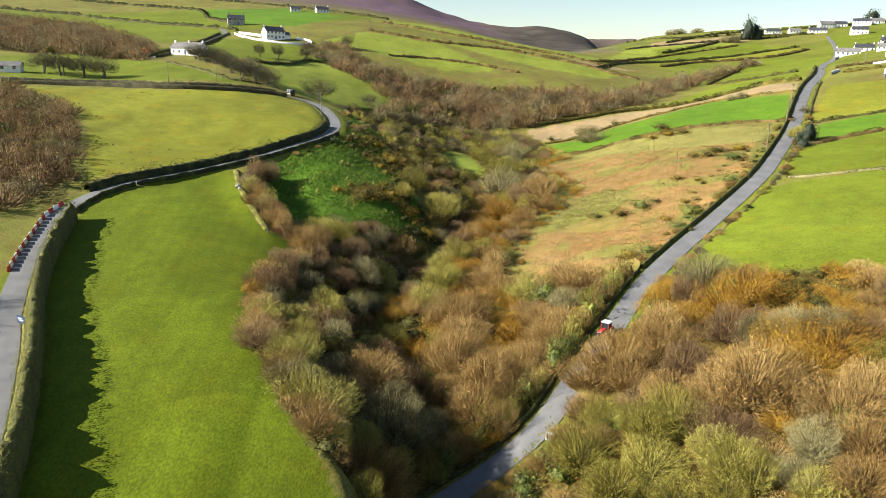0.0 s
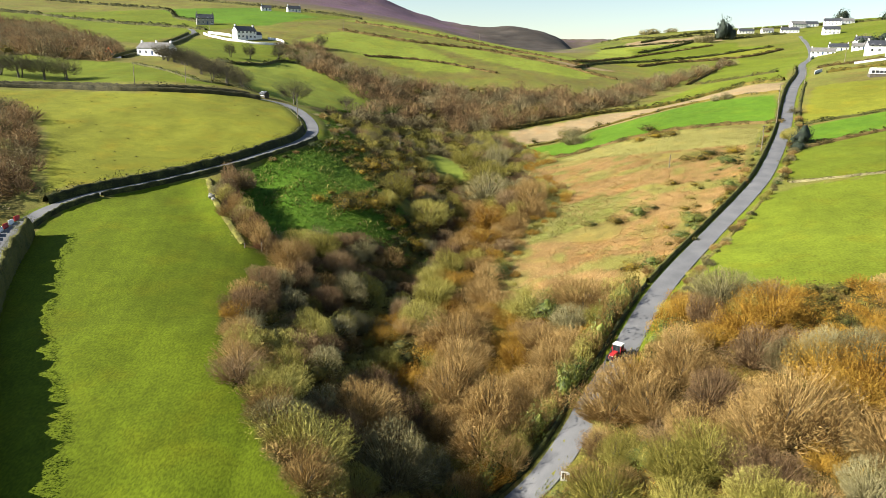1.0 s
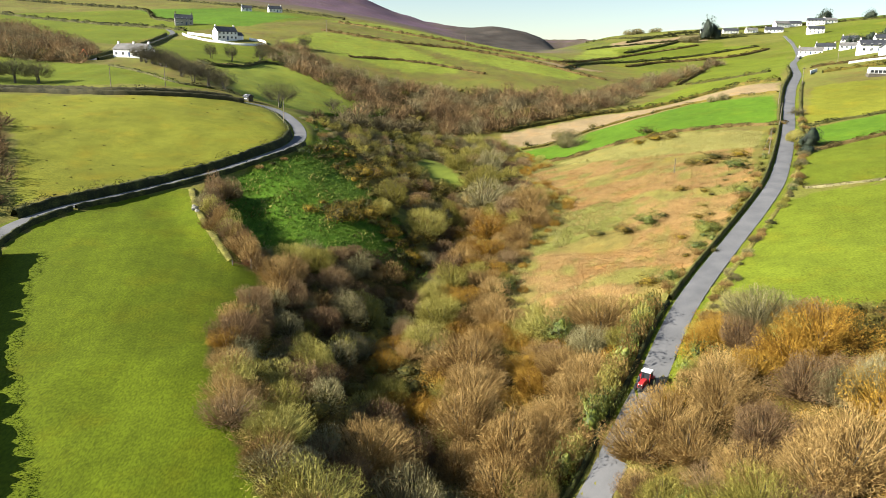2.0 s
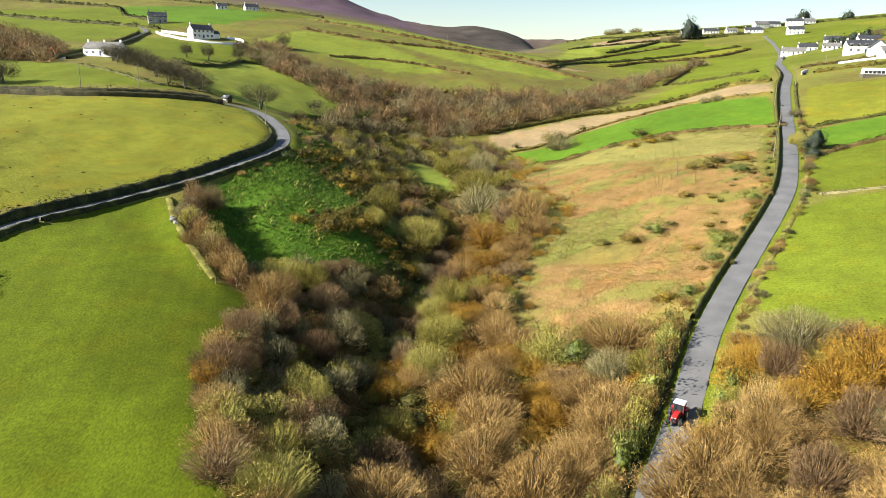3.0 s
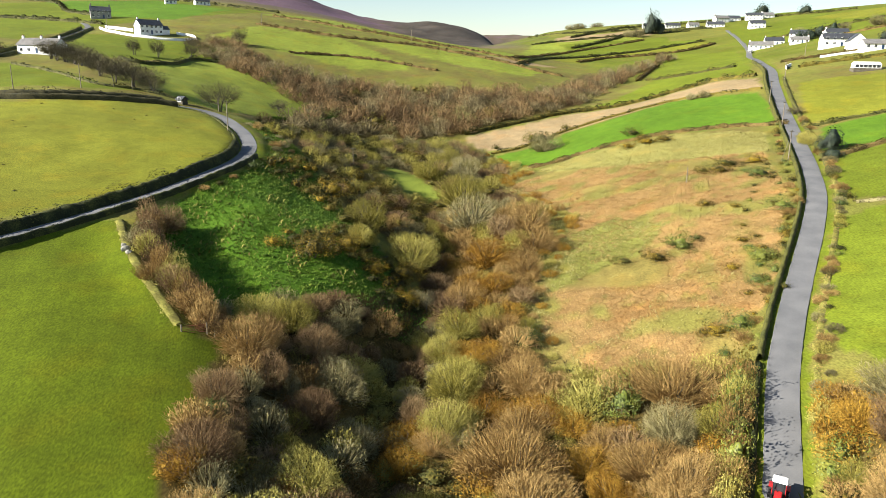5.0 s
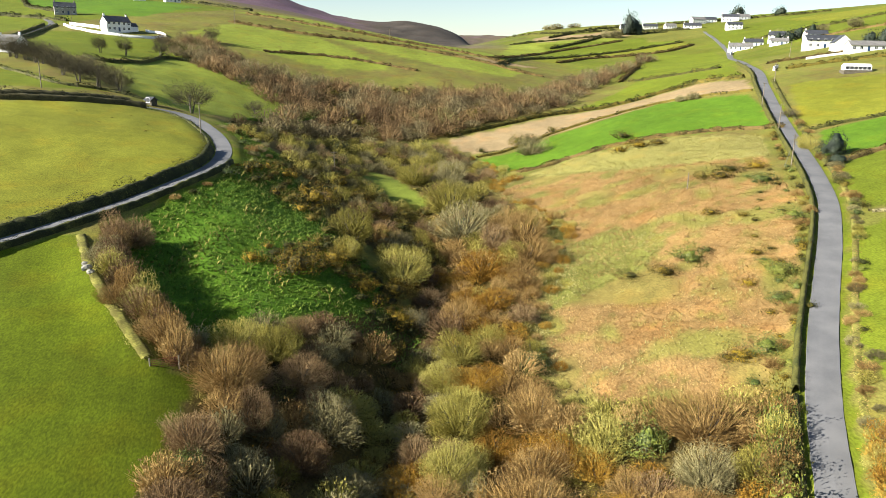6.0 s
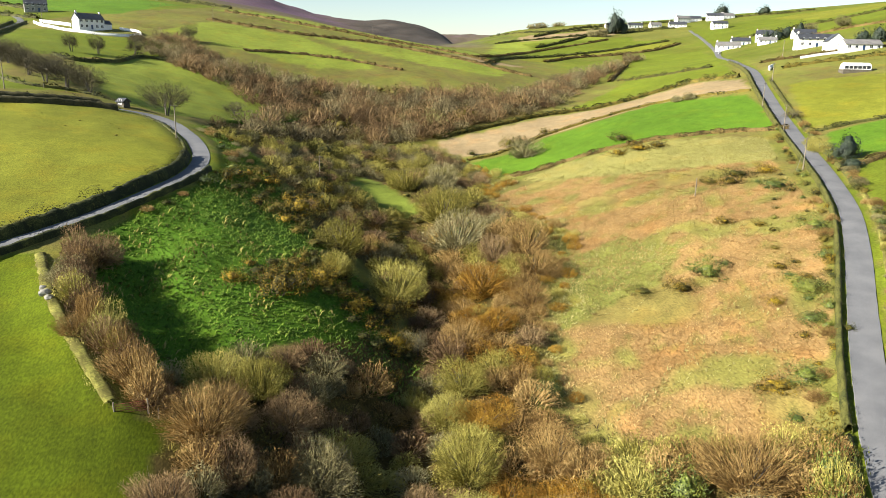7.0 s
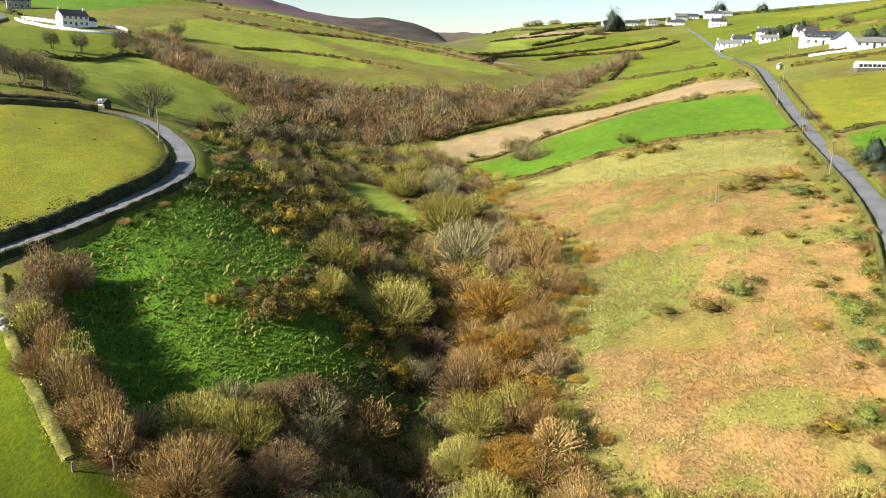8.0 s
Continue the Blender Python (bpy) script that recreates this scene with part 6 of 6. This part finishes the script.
def tractor(x, y, yaw):
    """Facing -y."""
    ob = placed("tractor", x, y, yaw)
    ob.location.z += 0.14
    ob.scale = (0.86, 0.86, 0.86)
    bm = prism(0.85, [(-2.1, 0.75), (0.2, 0.75), (0.2, 1.6), (-1.7, 1.5), (-2.1, 1.25)])
    bmesh.ops.bevel(bm, geom=list(bm.edges), offset=0.06, segments=2, affect="EDGES")
    part("bonnet", bm, PAINT_RED, ob, "red bonnet")
    part("grille", boxed(-0.33, -2.14, 0.85, 0.33, -2.1, 1.25), BLACK, ob)
    for s in (-0.25, 0.25):
        part("headlight", boxed(s - 0.09, -2.13, 1.27, s + 0.09, -2.08, 1.37), PAINT_WHITE, ob)
    part("chassis", boxed(-0.3, -1.9, 0.5, 0.3, 1.6, 0.78), BLACK, ob)
    cab = part("cab", prism(1.5, [(0.15, 0.9), (1.6, 1.0), (1.55, 2.55), (0.35, 2.55)]), GLASS, ob, "glazed cab")
    for sx in (-0.74, 0.74):
        for y0, y1 in ((0.16, 0.36), (1.58, 1.54)):
            part("pillar", cylinder((sx, y0, 0.95), (sx, y1, 2.56), 0.05, 0.05, 6), PAINT_RED, cab)
    part("roof", boxed(-0.85, 0.2, 2.55, 0.85, 1.75, 2.75, bevel=0.06), PAINT_WHITE, ob, "white cab roof")
    for sx in (-0.9, 0.9):
        wheel(ob, sx, 1.2, 0.82, 0.5, PAINT_WHITE)
        wheel(ob, sx * 0.92, -1.4, 0.55, 0.38, PAINT_WHITE)
        part("mudguard", boxed(sx - 0.28, 0.6, 1.62, sx + 0.28, 1.85, 1.72, bevel=0.03), PAINT_RED, ob)
    part("exhaust", cylinder((0.5, -0.2, 1.5), (0.5, -0.2, 2.7), 0.05, 0.05, 8), BLACK, ob)
    part("linkage", boxed(-0.5, 1.6, 0.5, 0.5, 2.3, 0.75), BLACK, ob)
    frame_ = part("implement", boxed(-1.0, 2.2, 0.4, 1.0, 2.5, 0.9, bevel=0.03), BLACK, ob, "dark rear mounted implement")
    for k in range(5):
        part("tine", cylinder((-0.8 + 0.4 * k, 2.35, 0.9), (-0.8 + 0.4 * k, 2.6, 1.7), 0.05, 0.03, 6), STEEL, frame_)
    return tagged(ob, "red tractor with white cab roof on the lane", "tractor")


tractor(27.0, 111.2, -38)


def excavator(x, y, yaw):
    ob = placed("excavator", x, y, yaw)
    orange = material("orange machine paint", [(0.55, 0.10, 0.015), (0.62, 0.13, 0.02)], 0.5, (1, 8), 0.08, 0)
    for s in (-1.1, 1.1):
        part("track", boxed(s - 0.3, -1.7, 0.0, s + 0.3, 1.7, 0.8, bevel=0.2), BLACK, ob)
    part("body", boxed(-1.3, -1.3, 0.9, 1.3, 1.7, 2.1, bevel=0.12), orange, ob)
    part("cab", boxed(-1.3, -1.5, 1.0, -0.2, 0.1, 2.9, bevel=0.08), GLASS, ob)
    part("boom", cylinder((0.3, -1.0, 1.6), (0.3, -3.6, 4.2), 0.25, 0.2, 8), orange, ob)
    part("stick", cylinder((0.3, -3.6, 4.2), (0.3, -5.4, 1.8), 0.2, 0.15, 8), orange, ob)
    part("bucket", boxed(-0.2, -5.9, 0.9, 0.8, -5.1, 1.7, bevel=0.1), STEEL, ob)
    return tagged(ob, "orange tracked excavator parked beside the pasture", "excavator")


excavator(-157, 371, 70)


def car(x, y, yaw, mat, label):
    ob = placed("car", x, y, yaw)
    body = prism(1.7, [(-2.1, 0.35), (2.1, 0.35), (2.15, 0.8), (1.6, 0.95), (0.9, 1.0), (-1.2, 1.0), (-2.1, 0.85)])
    bmesh.ops.bevel(body, geom=list(body.edges), offset=0.05, segments=2, affect="EDGES")
    part("body", body, mat, ob)
    part("cabin", prism(1.5, [(-1.4, 0.98), (1.1, 0.98), (0.5, 1.5), (-1.0, 1.5)]), GLASS, ob)
    part("roof", boxed(-0.75, -0.95, 1.48, 0.75, 0.45, 1.55, bevel=0.02), mat, ob)
    for sx in (-0.8, 0.8):
        for sy in (-1.3, 1.3):
            tyre = part("wheel", cylinder((sx - 0.1, sy, 0.33), (sx + 0.1, sy, 0.33), 0.33, 0.33, 16), BLACK, ob)
            part("rim", cylinder((sx - 0.11, sy, 0.33), (sx + 0.11, sy, 0.33), 0.2, 0.2, 12), STEEL, tyre)
    return tagged(ob, label, "car")


car(-176, 381, 80, STEEL, "grey car parked beside the farm pasture")

# ---- standing trees ----
for x, y, r, h in ((-53, 297, 4.6, 8.0), (-37, 337, 2.4, 4.2), (-104, 402, 2.6, 6.5), (-95, 406, 2.8, 6.8), (-84, 423, 3.0, 6.5), (-75, 304, 4.0, 7.0), (-82, 309, 4.2, 7.5), (-89, 314, 4.0, 7.0), (-96, 322, 3.6, 6.5), (-68, 482, 3.5, 7.5),
                   (-84, 104, 3.4, 7.0), (-81, 97, 3.0, 6.0), (-160, 302, 5.0, 8.5), (-150, 300, 4.8, 8.5), (-141, 299, 4.2, 7.5), (-170, 306, 4.6, 8.0), (-108, 342, 4.0, 6.0), (-112, 346, 4.4, 6.6), (-120, 353, 4.2, 6.4), (-104, 337, 3.8, 6.0), (-116, 350, 4.0, 6.0), (-124, 358, 3.6, 6.0), (-100, 334, 3.4, 5.5), (-92, 330, 3.2, 5.0), (-88, 452, 2.6, 5.5), (236, 340, 3.0, 4.0), (132, 271, 2.2, 2.6)):
    plant("tree", x, y, r * 1.35, h * 1.1, rng, 1.2)
plant("conifer", 109.5, 221, 3.6, 5.2, rng, 0.8, "dark windswept evergreen tree beside the lane")
plant("conifer", 104, 213, 2.2, 2.8, rng, 0.8)
plant("willow", 112, 234, 3.6, 3.0, rng, 0.8)
plant("willow", 116, 240, 3.0, 2.6, rng, 0.8)
for x, y, r, h in ((309, 784, 9, 20), (318, 786, 7, 16), (472, 852, 9, 15), (478, 858, 8, 13), (322, 556, 5, 8), (330, 556, 5, 9), (338, 556, 5, 8), (346, 552, 5, 8), (268, 402, 5, 7), (275, 398, 5, 8), (520, 840, 7, 10)):
    plant("conifer", x, y, r, h, rng, 0.4)
for x, y, r, h in ((262, 900, 9, 6), (274, 904, 9, 7), (296, 908, 9, 6), (350, 600, 6, 8), (360, 560, 6, 7), (372, 540, 6, 7), (290, 770, 7, 9), (282, 776, 7, 8)):
    plant("grey", x, y, r, h, rng, 0.6)
